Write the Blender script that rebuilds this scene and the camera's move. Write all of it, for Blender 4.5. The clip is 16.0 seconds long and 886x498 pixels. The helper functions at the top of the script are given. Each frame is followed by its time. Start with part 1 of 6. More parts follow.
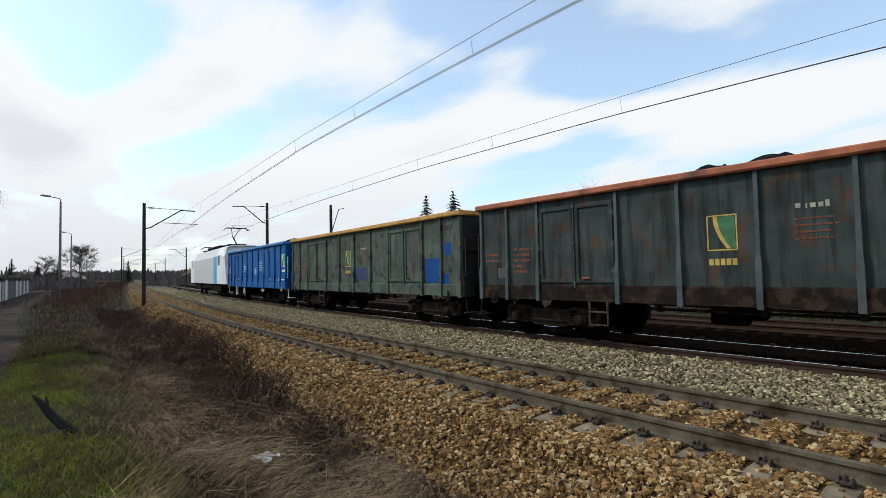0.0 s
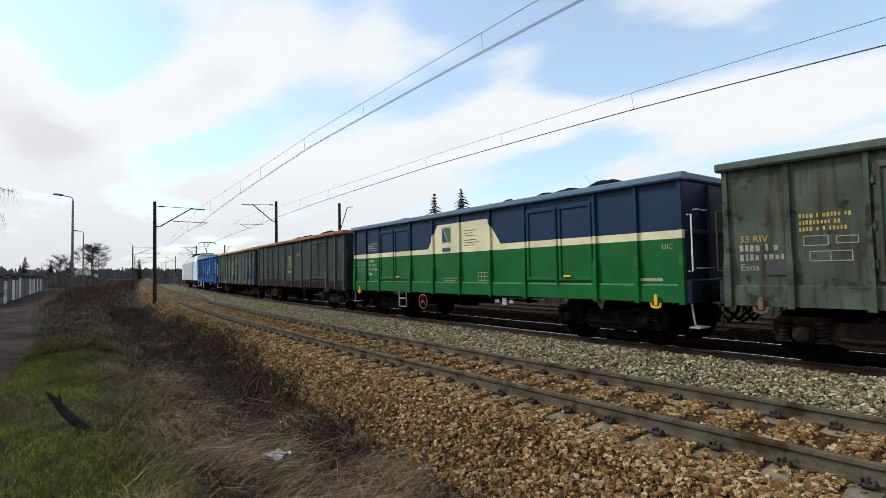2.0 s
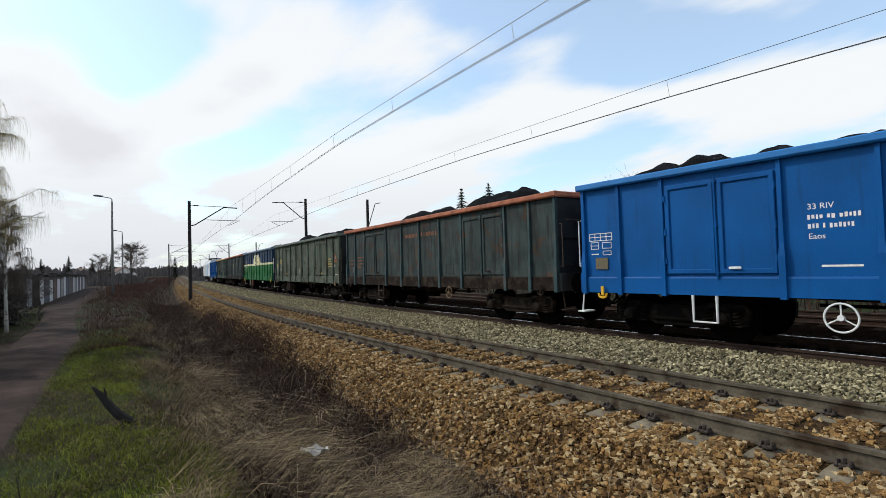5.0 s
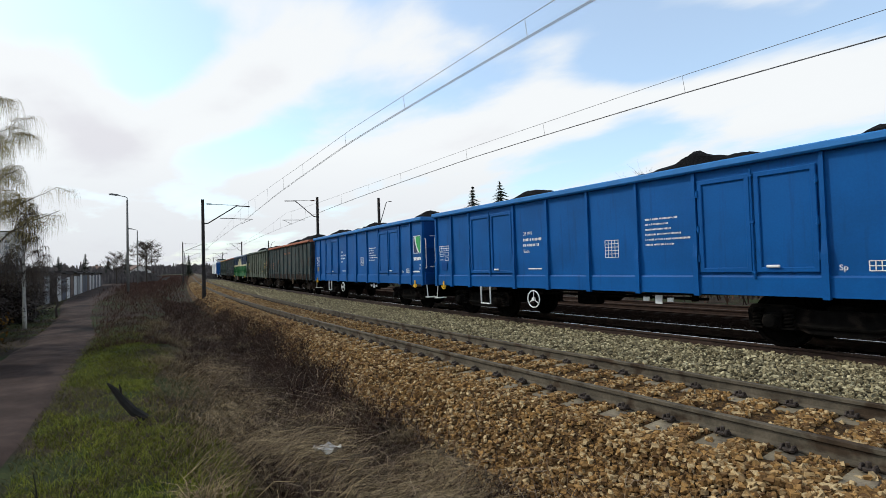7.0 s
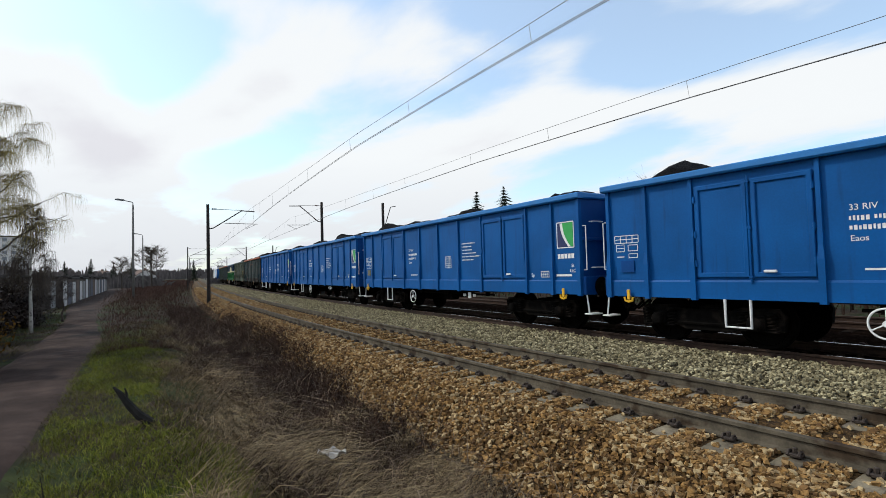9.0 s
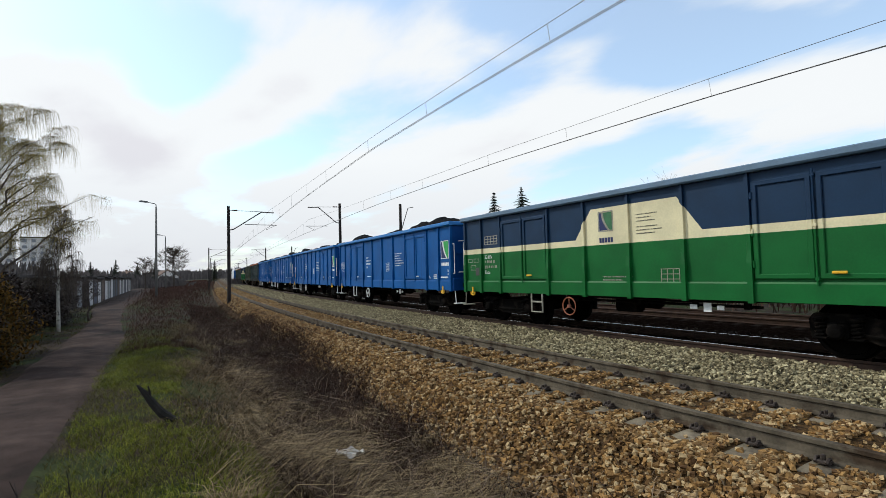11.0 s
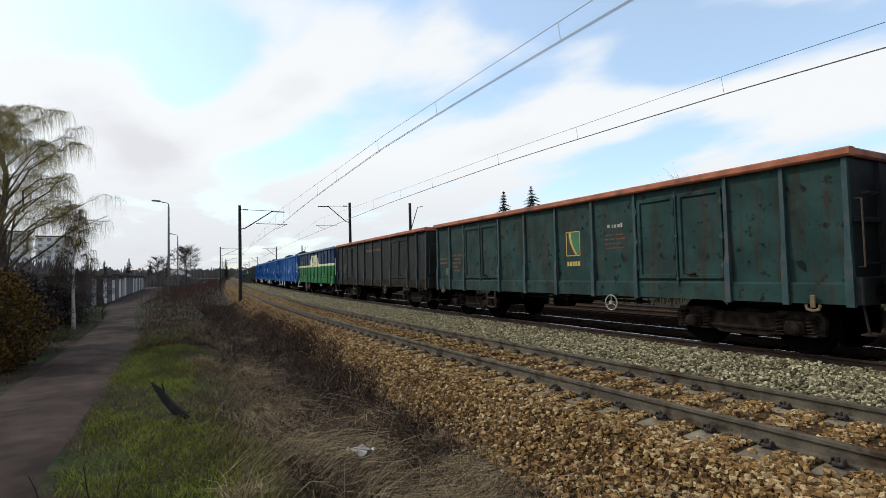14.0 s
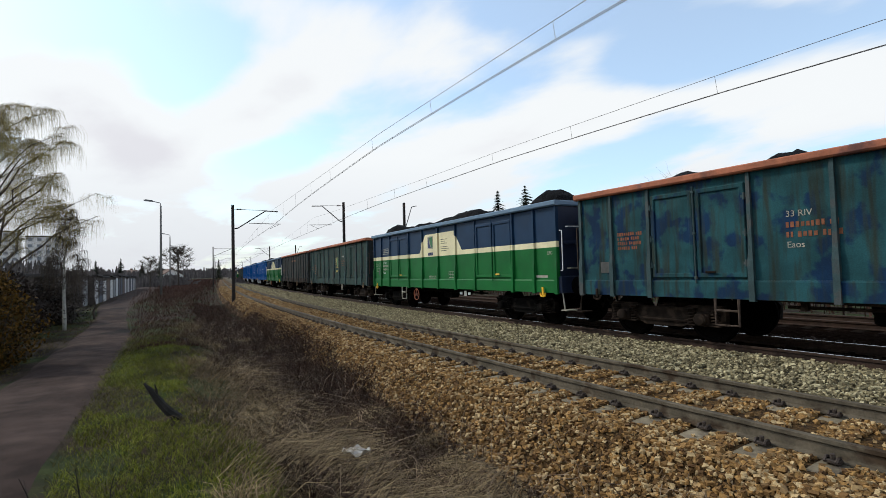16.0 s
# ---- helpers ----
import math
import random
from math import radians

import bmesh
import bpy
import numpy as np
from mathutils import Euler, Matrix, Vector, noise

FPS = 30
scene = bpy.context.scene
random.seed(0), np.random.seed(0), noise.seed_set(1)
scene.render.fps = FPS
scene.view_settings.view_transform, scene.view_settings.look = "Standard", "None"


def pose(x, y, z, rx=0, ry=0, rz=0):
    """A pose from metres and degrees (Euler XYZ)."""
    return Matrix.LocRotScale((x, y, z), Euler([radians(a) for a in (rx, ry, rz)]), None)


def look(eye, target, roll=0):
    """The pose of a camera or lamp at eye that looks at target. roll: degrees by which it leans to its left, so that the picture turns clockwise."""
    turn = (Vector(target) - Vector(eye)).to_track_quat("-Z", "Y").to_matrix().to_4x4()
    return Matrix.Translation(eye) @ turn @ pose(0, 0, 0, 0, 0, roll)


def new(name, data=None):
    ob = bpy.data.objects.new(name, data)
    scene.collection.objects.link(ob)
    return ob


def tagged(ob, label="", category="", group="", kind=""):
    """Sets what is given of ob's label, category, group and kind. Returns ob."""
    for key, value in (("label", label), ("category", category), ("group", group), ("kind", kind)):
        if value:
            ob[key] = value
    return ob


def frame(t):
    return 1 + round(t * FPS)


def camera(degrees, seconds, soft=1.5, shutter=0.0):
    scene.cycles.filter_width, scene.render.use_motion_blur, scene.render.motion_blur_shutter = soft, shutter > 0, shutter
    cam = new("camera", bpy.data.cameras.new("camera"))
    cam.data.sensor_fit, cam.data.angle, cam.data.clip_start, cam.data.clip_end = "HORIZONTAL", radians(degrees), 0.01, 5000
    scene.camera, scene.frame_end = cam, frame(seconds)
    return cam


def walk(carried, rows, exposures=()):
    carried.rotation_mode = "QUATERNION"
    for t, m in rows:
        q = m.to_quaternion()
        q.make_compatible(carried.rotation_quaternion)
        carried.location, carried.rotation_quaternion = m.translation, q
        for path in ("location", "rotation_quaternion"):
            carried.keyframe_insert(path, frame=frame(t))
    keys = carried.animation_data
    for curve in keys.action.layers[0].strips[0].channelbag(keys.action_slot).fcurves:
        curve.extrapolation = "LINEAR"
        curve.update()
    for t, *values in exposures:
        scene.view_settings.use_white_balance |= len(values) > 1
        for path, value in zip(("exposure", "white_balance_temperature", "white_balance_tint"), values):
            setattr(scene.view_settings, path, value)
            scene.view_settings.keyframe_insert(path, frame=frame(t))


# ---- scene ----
cam = camera(82.1, 16.0, soft=0.75)
# seconds, place, turn to the right, tilt up, roll
VIEW = [
    (0.0, -0.003, -0.230, 1.570, 43.07, 2.53, 1.23),
    (0.5, -0.010, -0.208, 1.571, 42.70, 2.55, 1.14),
    (1.0, -0.009, -0.193, 1.563, 42.42, 2.62, 1.03),
    (1.5, -0.005, -0.196, 1.564, 42.41, 2.63, 1.15),
    (2.0, 0.001, -0.171, 1.561, 42.17, 2.36, 1.20),
    (2.5, -0.003, -0.157, 1.564, 41.85, 2.30, 1.12),
    (3.0, -0.008, -0.139, 1.559, 41.67, 2.46, 1.20),
    (3.5, -0.009, -0.115, 1.557, 40.93, 2.34, 1.48),
    (4.0, -0.010, -0.093, 1.561, 40.23, 2.11, 1.79),
    (6.5, -0.006, -0.002, 1.553, 38.06, 1.75, 1.54),
    (7.0, 0.000, 0.000, 1.556, 37.89, 1.73, 1.69),
    (7.5, -0.008, 0.001, 1.555, 37.74, 2.06, 1.52),
    (8.0, -0.009, -0.008, 1.553, 37.58, 2.20, 1.44),
    (8.5, -0.007, 0.013, 1.546, 37.47, 2.10, 1.68),
    (9.0, -0.014, -0.003, 1.548, 37.47, 2.31, 1.65),
    (9.5, -0.013, 0.011, 1.547, 36.96, 2.41, 1.50),
    (12.0, -0.016, 0.009, 1.546, 34.99, 2.42, 1.55),
    (12.5, -0.025, 0.007, 1.549, 34.74, 2.40, 1.48),
    (13.0, -0.024, 0.009, 1.552, 34.46, 2.54, 1.58),
    (13.5, -0.028, 0.005, 1.551, 34.47, 2.50, 1.46),
    (14.0, -0.029, 0.006, 1.548, 34.47, 2.41, 1.43),
    (14.5, -0.025, 0.007, 1.548, 34.53, 2.47, 1.71),
    (15.0, -0.026, 0.012, 1.548, 34.72, 2.51, 1.61),
    (15.5, -0.027, 0.017, 1.548, 35.10, 2.49, 1.56),
    (16.0, -0.032, 0.037, 1.544, 35.15, 2.34, 1.56),
]


def eye_pose(x, y, z, right, up, roll):
    a, b = radians(right), radians(up)
    eye = Vector((x, y, z))
    way = Vector((math.sin(a) * math.cos(b), math.cos(a) * math.cos(b), math.sin(b)))
    return look(eye, eye + way * 10, -roll)


walk(cam, [(row[0], eye_pose(*row[1:])) for row in VIEW], [(0.0, -0.05, 6420, 7.5), (16.0, -0.05, 6420, 7.5)])

# ---- world and light ----
SUN_AZ, SUN_EL = radians(-38), radians(40)      # to the right of +y, above the horizon
world = bpy.data.worlds.new("sky")
scene.world = world
world.use_nodes = True
wt = world.node_tree
wt.nodes.clear()


def wnode(kind, ins=None, data_type="", blend_type=""):
    n = wt.nodes.new(kind)
    for i, v in (ins or {}).items():
        n.inputs[i].default_value = v
    if data_type:
        n.data_type = data_type
    if blend_type:
        n.blend_type = blend_type
    return n


def wmath(op, a, b=None, clamp=False):
    n = wt.nodes.new("ShaderNodeMath")
    n.operation, n.use_clamp = op, clamp
    for i, v in enumerate((a, b)):
        if v is None:
            continue
        if isinstance(v, (int, float)):
            n.inputs[i].default_value = v
        else:
            wt.links.new(v, n.inputs[i])
    return n.outputs[0]


# larger cloud masses and clear gaps: turn to the right and height in degrees, half width, half height, slant, amount
MASSES = [(26.3, 22.4, 18.3, 4.2, 18, 0.2),
          (16.2, 17.3, 6.1, 2.2, 25, 0.15),
          (52.4, 22.5, 6.6, 2.2, 20, 0.1),
          (-0.2, 15.6, 7.2, 3.6, -20, 0.21),
          (5.4, 12.0, 5.0, 3.3, 20, 0.2),
          (68.0, 15.8, 14.4, 5.0, 0, 0.125),
          (38.8, 13.6, 16.6, 2.8, 12, 0.1),
          (49.5, 26.8, 9.4, 2.5, 0, -0.213),
          (61.6, 20.8, 8.2, 3.3, 0, -0.25),
          (7.8, 19.5, 7.4, 3.9, 50, -0.24),
          (15.5, 12.2, 6.1, 2.2, 10, -0.163),
          (56.1, 12.5, 8.3, 2.2, 10, -0.163),
          (24.0, 27.0, 7.8, 2.2, 0, 0.05),
          (-1.0, 23.5, 7.0, 3.0, 0, -0.13)]


def cloud_masses(way):
    total = None
    for right, up, wide, high, slant, amount in MASSES:
        a, b, c = radians(right), radians(up), radians(slant)
        r = Vector((math.cos(a), -math.sin(a), 0))
        f = Vector((math.sin(a) * math.cos(b), math.cos(a) * math.cos(b), math.sin(b)))
        u = r.cross(f)
        q, v = r * math.cos(c) + u * math.sin(c), u * math.cos(c) - r * math.sin(c)
        terms = []
        for axis, size in ((q, wide), (v, high)):
            d = wt.nodes.new("ShaderNodeVectorMath")
            d.operation = "DOT_PRODUCT"
            wt.links.new(way, d.inputs[0])
            d.inputs[1].default_value = tuple(axis / math.sin(radians(size)))
            terms.append(wmath("POWER", wmath("ABSOLUTE", d.outputs["Value"]), 2.0))
        ahead = wt.nodes.new("ShaderNodeVectorMath")
        ahead.operation = "DOT_PRODUCT"
        wt.links.new(way, ahead.inputs[0])
        ahead.inputs[1].default_value = tuple(f)
        g = wmath("EXPONENT", wmath("MULTIPLY", wmath("ADD", terms[0], terms[1]), -1.0))
        g = wmath("MULTIPLY", g, wmath("MULTIPLY", wmath("GREATER_THAN", ahead.outputs["Value"], 0.0), amount))
        total = g if total is None else wmath("ADD", total, g)
    return total


def build_world():
    link = wt.links.new
    sky = wnode("ShaderNodeTexSky")
    sky.sky_type, sky.sun_disc = "NISHITA", False
    sky.sun_elevation, sky.sun_rotation = SUN_EL, SUN_AZ
    sky.air_density, sky.dust_density = 1.0, 1.2
    coord = wnode("ShaderNodeTexCoord")
    sep = wnode("ShaderNodeSeparateXYZ")
    link(coord.outputs["Generated"], sep.inputs[0])
    x, y, z = sep.outputs
    zz = wmath("ADD", wmath("MAXIMUM", z, 0.0), 0.16)
    flat = wnode("ShaderNodeCombineXYZ")
    link(wmath("DIVIDE", x, zz), flat.inputs[0])
    link(wmath("DIVIDE", y, zz), flat.inputs[1])
    warp = wnode("ShaderNodeMapping")
    warp.inputs["Rotation"].default_value = (0, 0, radians(28))
    warp.inputs["Scale"].default_value = (1.0, 0.62, 1.0)
    warp.inputs["Location"].default_value = (3.1, 0.7, 0.0)
    link(flat.outputs[0], warp.inputs[0])
    big = wnode("ShaderNodeTexNoise", ins={"Scale": 0.85, "Detail": 5.0, "Roughness": 0.5, "Distortion": 0.35})
    link(warp.outputs[0], big.inputs["Vector"])
    fine = wnode("ShaderNodeTexNoise", ins={"Scale": 2.3, "Detail": 6.0, "Roughness": 0.55, "Distortion": 0.2})
    link(warp.outputs[0], fine.inputs["Vector"])
    dens = wmath("ADD", wmath("MULTIPLY", big.outputs[0], 0.55), wmath("MULTIPLY", fine.outputs[0], 0.40))
    dens = wmath("ADD", dens, cloud_masses(coord.outputs["Generated"]))
    haze = wmath("MULTIPLY", wmath("SUBTRACT", 1.0, wmath("MULTIPLY", wmath("MAXIMUM", z, 0.0), 3.2), True), 0.16)
    dens = wmath("ADD", dens, haze)
    cover = wnode("ShaderNodeMapRange")
    cover.interpolation_type = "SMOOTHSTEP"
    cover.inputs["From Min"].default_value, cover.inputs["From Max"].default_value = 0.43, 0.58
    link(dens, cover.inputs["Value"])
    thick = wnode("ShaderNodeMapRange")
    thick.interpolation_type = "SMOOTHSTEP"
    thick.inputs["From Min"].default_value, thick.inputs["From Max"].default_value = 0.64, 0.88
    link(dens, thick.inputs["Value"])
    # white cloud, its thick greyer parts, and the clear air between
    cloud = wnode("ShaderNodeMix", data_type="RGBA")
    cloud.inputs["A"].default_value = (10.3, 10.35, 10.5, 1)
    cloud.inputs["B"].default_value = (8.7, 8.45, 8.9, 1)
    link(thick.outputs[0], cloud.inputs["Factor"])
    low = wnode("ShaderNodeMix", data_type="RGBA")
    low.inputs["B"].default_value = (7.4, 7.5, 8.2, 1)
    link(wmath("MULTIPLY", wmath("SUBTRACT", 1.0, wmath("MULTIPLY", wmath("MAXIMUM", z, 0.0), 4.6), True), 0.75), low.inputs["Factor"])
    link(cloud.outputs["Result"], low.inputs["A"])
    thin = wnode("ShaderNodeMix", data_type="RGBA", blend_type="MULTIPLY")
    thin.inputs["Factor"].default_value = 1.0
    thin.inputs["B"].default_value = (2.2, 2.6, 2.7, 1)
    link(sky.outputs[0], thin.inputs["A"])
    mix = wnode("ShaderNodeMix", data_type="RGBA")
    link(wmath("ADD", wmath("MULTIPLY", cover.outputs[0], 0.70), 0.28), mix.inputs["Factor"])
    link(thin.outputs["Result"], mix.inputs["A"])
    link(low.outputs["Result"], mix.inputs["B"])
    back = wnode("ShaderNodeBackground", ins={"Strength": 0.095})
    link(mix.outputs["Result"], back.inputs[0])
    out = wnode("ShaderNodeOutputWorld")
    link(back.outputs[0], out.inputs[0])


build_world()
sun_data = bpy.data.lights.new("sun", "SUN")
sun_data.energy, sun_data.angle, sun_data.color = 2.3, radians(3), (1.0, 0.93, 0.83)
sun = new("sun", sun_data)
SUN_WAY = Vector((math.sin(SUN_AZ) * math.cos(SUN_EL), math.cos(SUN_AZ) * math.cos(SUN_EL), math.sin(SUN_EL)))
sun.matrix_basis = look(SUN_WAY * 200, (0, 0, 0))

# ---- materials ----
MATS = {}


def material(name, base, rough=0.7, metal=0.0, vary=0.25, scale=6.0, fine=60.0, bump=0.25, bump_size=0.01, second=None,
             patch=0.5, patch_scale=1.5, random_tint=0.0, island_tint=0.0, spec=0.4, streak=None):
    """Principled surface with a base colour, two scales of variation, patches of a second colour, relief and run-down streaks."""
    if name in MATS:
        return MATS[name]
    m = bpy.data.materials.new(name)
    m.use_nodes = True
    nt = m.node_tree
    b = nt.nodes["Principled BSDF"]
    link = nt.links.new
    b.inputs["Roughness"].default_value = rough
    b.inputs["Metallic"].default_value = metal
    b.inputs["Specular IOR Level"].default_value = spec
    tc = nt.nodes.new("ShaderNodeTexCoord")

    def noise_of(sc, detail=4.0, stretch=None):
        n = nt.nodes.new("ShaderNodeTexNoise")
        n.inputs["Scale"].default_value, n.inputs["Detail"].default_value = sc, detail
        if stretch:
            mp = nt.nodes.new("ShaderNodeMapping")
            mp.inputs["Scale"].default_value = stretch
            link(tc.outputs["Object"], mp.inputs[0])
            link(mp.outputs[0], n.inputs["Vector"])
        else:
            link(tc.outputs["Object"], n.inputs["Vector"])
        return n.outputs[0]

    def ramp(src, lo, hi):
        r = nt.nodes.new("ShaderNodeMapRange")
        r.interpolation_type = "SMOOTHSTEP"
        r.inputs["From Min"].default_value, r.inputs["From Max"].default_value = lo, hi
        link(src, r.inputs["Value"])
        return r.outputs[0]

    def mixc(fac, a, c, blend="MIX"):
        n = nt.nodes.new("ShaderNodeMix")
        n.data_type, n.blend_type = "RGBA", blend
        for key, v in (("Factor", fac), ("A", a), ("B", c)):
            if isinstance(v, (int, float)):
                n.inputs[key].default_value = v
            elif isinstance(v, tuple):
                n.inputs[key].default_value = (*v[:3], 1)
            else:
                link(v, n.inputs[key])
        return n.outputs["Result"]

    col = base if not isinstance(base, tuple) else tuple(base)
    if callable(base):
        col = base(nt, tc, mixc, ramp, noise_of)
    if second is not None:
        col = mixc(ramp(noise_of(patch_scale, 6.0), 0.62 - patch * 0.3, 0.72 - patch * 0.3), col, second)
    if streak is not None:
        colour, amount = streak
        col = mixc(ramp(noise_of(1.0, 5.0, (9.0, 9.0, 0.9)), 0.62 - amount * 0.3, 0.85 - amount * 0.2), col, colour)
    lo, hi = 1 - vary, 1 + vary * 0.8
    col = mixc(ramp(noise_of(scale), 0.3, 0.7), mixc(1.0, col, (lo, lo, lo), "MULTIPLY"), mixc(1.0, col, (hi, hi, hi), "MULTIPLY"))
    if fine:
        f1 = noise_of(fine, 3.0)
        col = mixc(ramp(f1, 0.3, 0.75), mixc(1.0, col, (1 - vary * 0.7,) * 3, "MULTIPLY"), col)
    if random_tint or island_tint:
        if island_tint:
            src = nt.nodes.new("ShaderNodeNewGeometry").outputs["Random Per Island"]
        else:
            src = nt.nodes.new("ShaderNodeObjectInfo").outputs["Random"]
        amt = island_tint or random_tint
        col = mixc(src, mixc(1.0, col, (1 - amt,) * 3, "MULTIPLY"), mixc(1.0, col, (1 + amt,) * 3, "MULTIPLY"))
    if isinstance(col, tuple):
        b.inputs["Base Color"].default_value = (*col[:3], 1)
    else:
        link(col, b.inputs["Base Color"])
    if bump:
        bp = nt.nodes.new("ShaderNodeBump")
        bp.inputs["Strength"].default_value, bp.inputs["Distance"].default_value = bump, bump_size
        link(noise_of(fine or 40.0, 5.0), bp.inputs["Height"])
        link(bp.outputs[0], b.inputs["Normal"])
    MATS[name] = m
    return m


# ---- mesh builders ----
class Shape:
    """Collects corners and faces of one mesh."""

    def __init__(self):
        self.v, self.f = [], []

    def add(self, verts, faces):
        k = len(self.v)
        self.v += [tuple(p) for p in verts]
        self.f += [tuple(i + k for i in face) for face in faces]
        return self

    def box(self, x, y, z, sx, sy, sz, c=0.0, turn=None):
        """A box about its centre, with its long edges chamfered by c."""
        hx, hy, hz = sx / 2, sy / 2, sz / 2
        if c <= 0:
            vs = [Vector((a * hx, b * hy, d * hz)) for d in (-1, 1) for a, b in ((-1, -1), (1, -1), (1, 1), (-1, 1))]
            fs = [(3, 2, 1, 0), (4, 5, 6, 7), (0, 1, 5, 4), (1, 2, 6, 5), (2, 3, 7, 6), (3, 0, 4, 7)]
        else:
            ring = lambda k, d: [Vector((a, b, d)) for a, b in ((-hx + k, -hy), (hx - k, -hy), (hx, -hy + k), (hx, hy - k),
                                                                (hx - k, hy), (-hx + k, hy), (-hx, hy - k), (-hx, -hy + k))]
            inner = lambda d: [Vector((p.x * (1 - c / hx), p.y * (1 - c / hy), d)) for p in ring(c, 0)]
            vs = inner(-hz) + ring(c, -hz + c) + ring(c, hz - c) + inner(hz)
            fs = [tuple(range(7, -1, -1)), tuple(range(24, 32))]
            for r in range(3):
                fs += [(r * 8 + i, r * 8 + (i + 1) % 8, r * 8 + 8 + (i + 1) % 8, r * 8 + 8 + i) for i in range(8)]
        if turn is not None:
            vs = [turn @ p for p in vs]
        return self.add([(p.x + x, p.y + y, p.z + z) for p in vs], fs)

    def prism(self, outline, axis, lo, hi):
        """An outline in the plane across an axis, given thickness from lo to hi."""
        n = len(outline)
        put = {"x": lambda a, b, d: (d, a, b), "y": lambda a, b, d: (a, d, b), "z": lambda a, b, d: (a, b, d)}[axis]
        vs = [put(a, b, lo) for a, b in outline] + [put(a, b, hi) for a, b in outline]
        fs = [tuple(range(n - 1, -1, -1)), tuple(range(n, 2 * n))]
        fs += [(i, (i + 1) % n, n + (i + 1) % n, n + i) for i in range(n)]
        return self.add(vs, fs)

    def tube(self, path, radius, sides=8, closed=False):
        path = [Vector(p) for p in path]
        n = len(path)
        rad = radius if isinstance(radius, (list, tuple)) else [radius] * n
        vs, side = [], None
        for i, p in enumerate(path):
            a = path[(i - 1) % n] if (closed or i) else p
            b = path[(i + 1) % n] if (closed or i < n - 1) else p
            d = (b - a).normalized()
            if side is None:
                side = d.orthogonal().normalized()
            side = (side - d * side.dot(d)).normalized()
            up = d.cross(side)
            for k in range(sides):
                w = 2 * math.pi * k / sides
                vs.append(p + (side * math.cos(w) + up * math.sin(w)) * rad[i])
        fs = []
        for i in range(n if closed else n - 1):
            j = (i + 1) % n
            fs += [(i * sides + k, i * sides + (k + 1) % sides, j * sides + (k + 1) % sides, j * sides + k) for k in range(sides)]
        if not closed:
            fs += [tuple(range(sides - 1, -1, -1)), tuple((n - 1) * sides + k for k in range(sides))]
        return self.add(vs, fs)

    def lathe(self, profile, axis, at, sides=20):
        """A turned body: (distance along the axis, radius) pairs about an axis through a place."""
        vs, n = [], len(profile)
        for d, r in profile:
            for k in range(sides):
                w = 2 * math.pi * k / sides
                u, v = r * math.cos(w), r * math.sin(w)
                q = {"x": (d, u, v), "y": (u, d, v), "z": (u, v, d)}[axis]
                vs.append((q[0] + at[0], q[1] + at[1], q[2] + at[2]))
        fs = [(i * sides + k, i * sides + (k + 1) % sides, (i + 1) * sides + (k + 1) % sides, (i + 1) * sides + k)
              for i in range(n - 1) for k in range(sides)]
        fs += [tuple(range(sides - 1, -1, -1)), tuple((n - 1) * sides + k for k in range(sides))]
        return self.add(vs, fs)

    def mesh(self, name, smooth=False):
        me = bpy.data.meshes.new(name)
        me.from_pydata(self.v, [], self.f)
        me.validate()
        me.update()
        if smooth:
            me.shade_smooth()
        return me


def tidy(me):
    bm = bmesh.new()
    bm.from_mesh(me)
    bmesh.ops.recalc_face_normals(bm, faces=bm.faces)
    bm.to_mesh(me)
    bm.free()
    return me


CACHE = {}


def part(name, make, mat, parent=None, label="", key=None, smooth=False, at=None):
    """One mesh object under a thing. Alike parts share a mesh by key; each carries its own material."""
    if key is None or key not in CACHE:
        me = make if isinstance(make, bpy.types.Mesh) else tidy((make() if callable(make) else make).mesh(name, smooth))
        me.materials.append(mat)
        if key is not None:
            CACHE[key] = me
    else:
        me = CACHE[key]
    ob = new(name, me)
    ob.material_slots[0].link = "OBJECT"
    ob.material_slots[0].material = mat
    if parent is not None:
        ob.parent = parent
    if at is not None:
        ob.matrix_basis = at
    if label:
        ob["label"] = label
    return ob


def empty(name, m, label, category, group="", kind=""):
    ob = new(name)
    ob.empty_display_size = 0.3
    ob.matrix_basis = m
    return tagged(ob, label, category, group, kind)


# ---- plan: the line of the railway ----
BEND, REACH = 0.1972, 27.5       # the whole turn of the line in radians, and how soon it is made
NEAR_RAIL, GAUGE, SPACING = 5.115, 1.505, 4.52
NEAR_MID = NEAR_RAIL + GAUGE / 2
FAR_MID = NEAR_MID + SPACING
THIRD_MID = FAR_MID + 5.4
_S = np.linspace(-300, 900, 24001)
_TH = BEND * (1 - np.exp(-np.clip(_S + 8, 0, None) / REACH))
_X = np.cumsum(np.sin(_TH)) * 0.05
_Y = np.cumsum(np.cos(_TH)) * 0.05
_i = int(np.argmin(abs(_S)))
_X, _Y = _X - _X[_i], _Y - _Y[_i]


def line_arrays(s, off):
    """World x and y of places s metres along the line and off metres to its right."""
    th = np.interp(s, _S, _TH)
    return np.interp(s, _S, _X) + off * np.cos(th), np.interp(s, _S, _Y) - off * np.sin(th)


def on_line(s, off, z=0.0):
    x, y = line_arrays(s, off)
    return Vector((float(x), float(y), z))


def heading(s):
    return -math.degrees(float(np.interp(s, _S, _TH)))


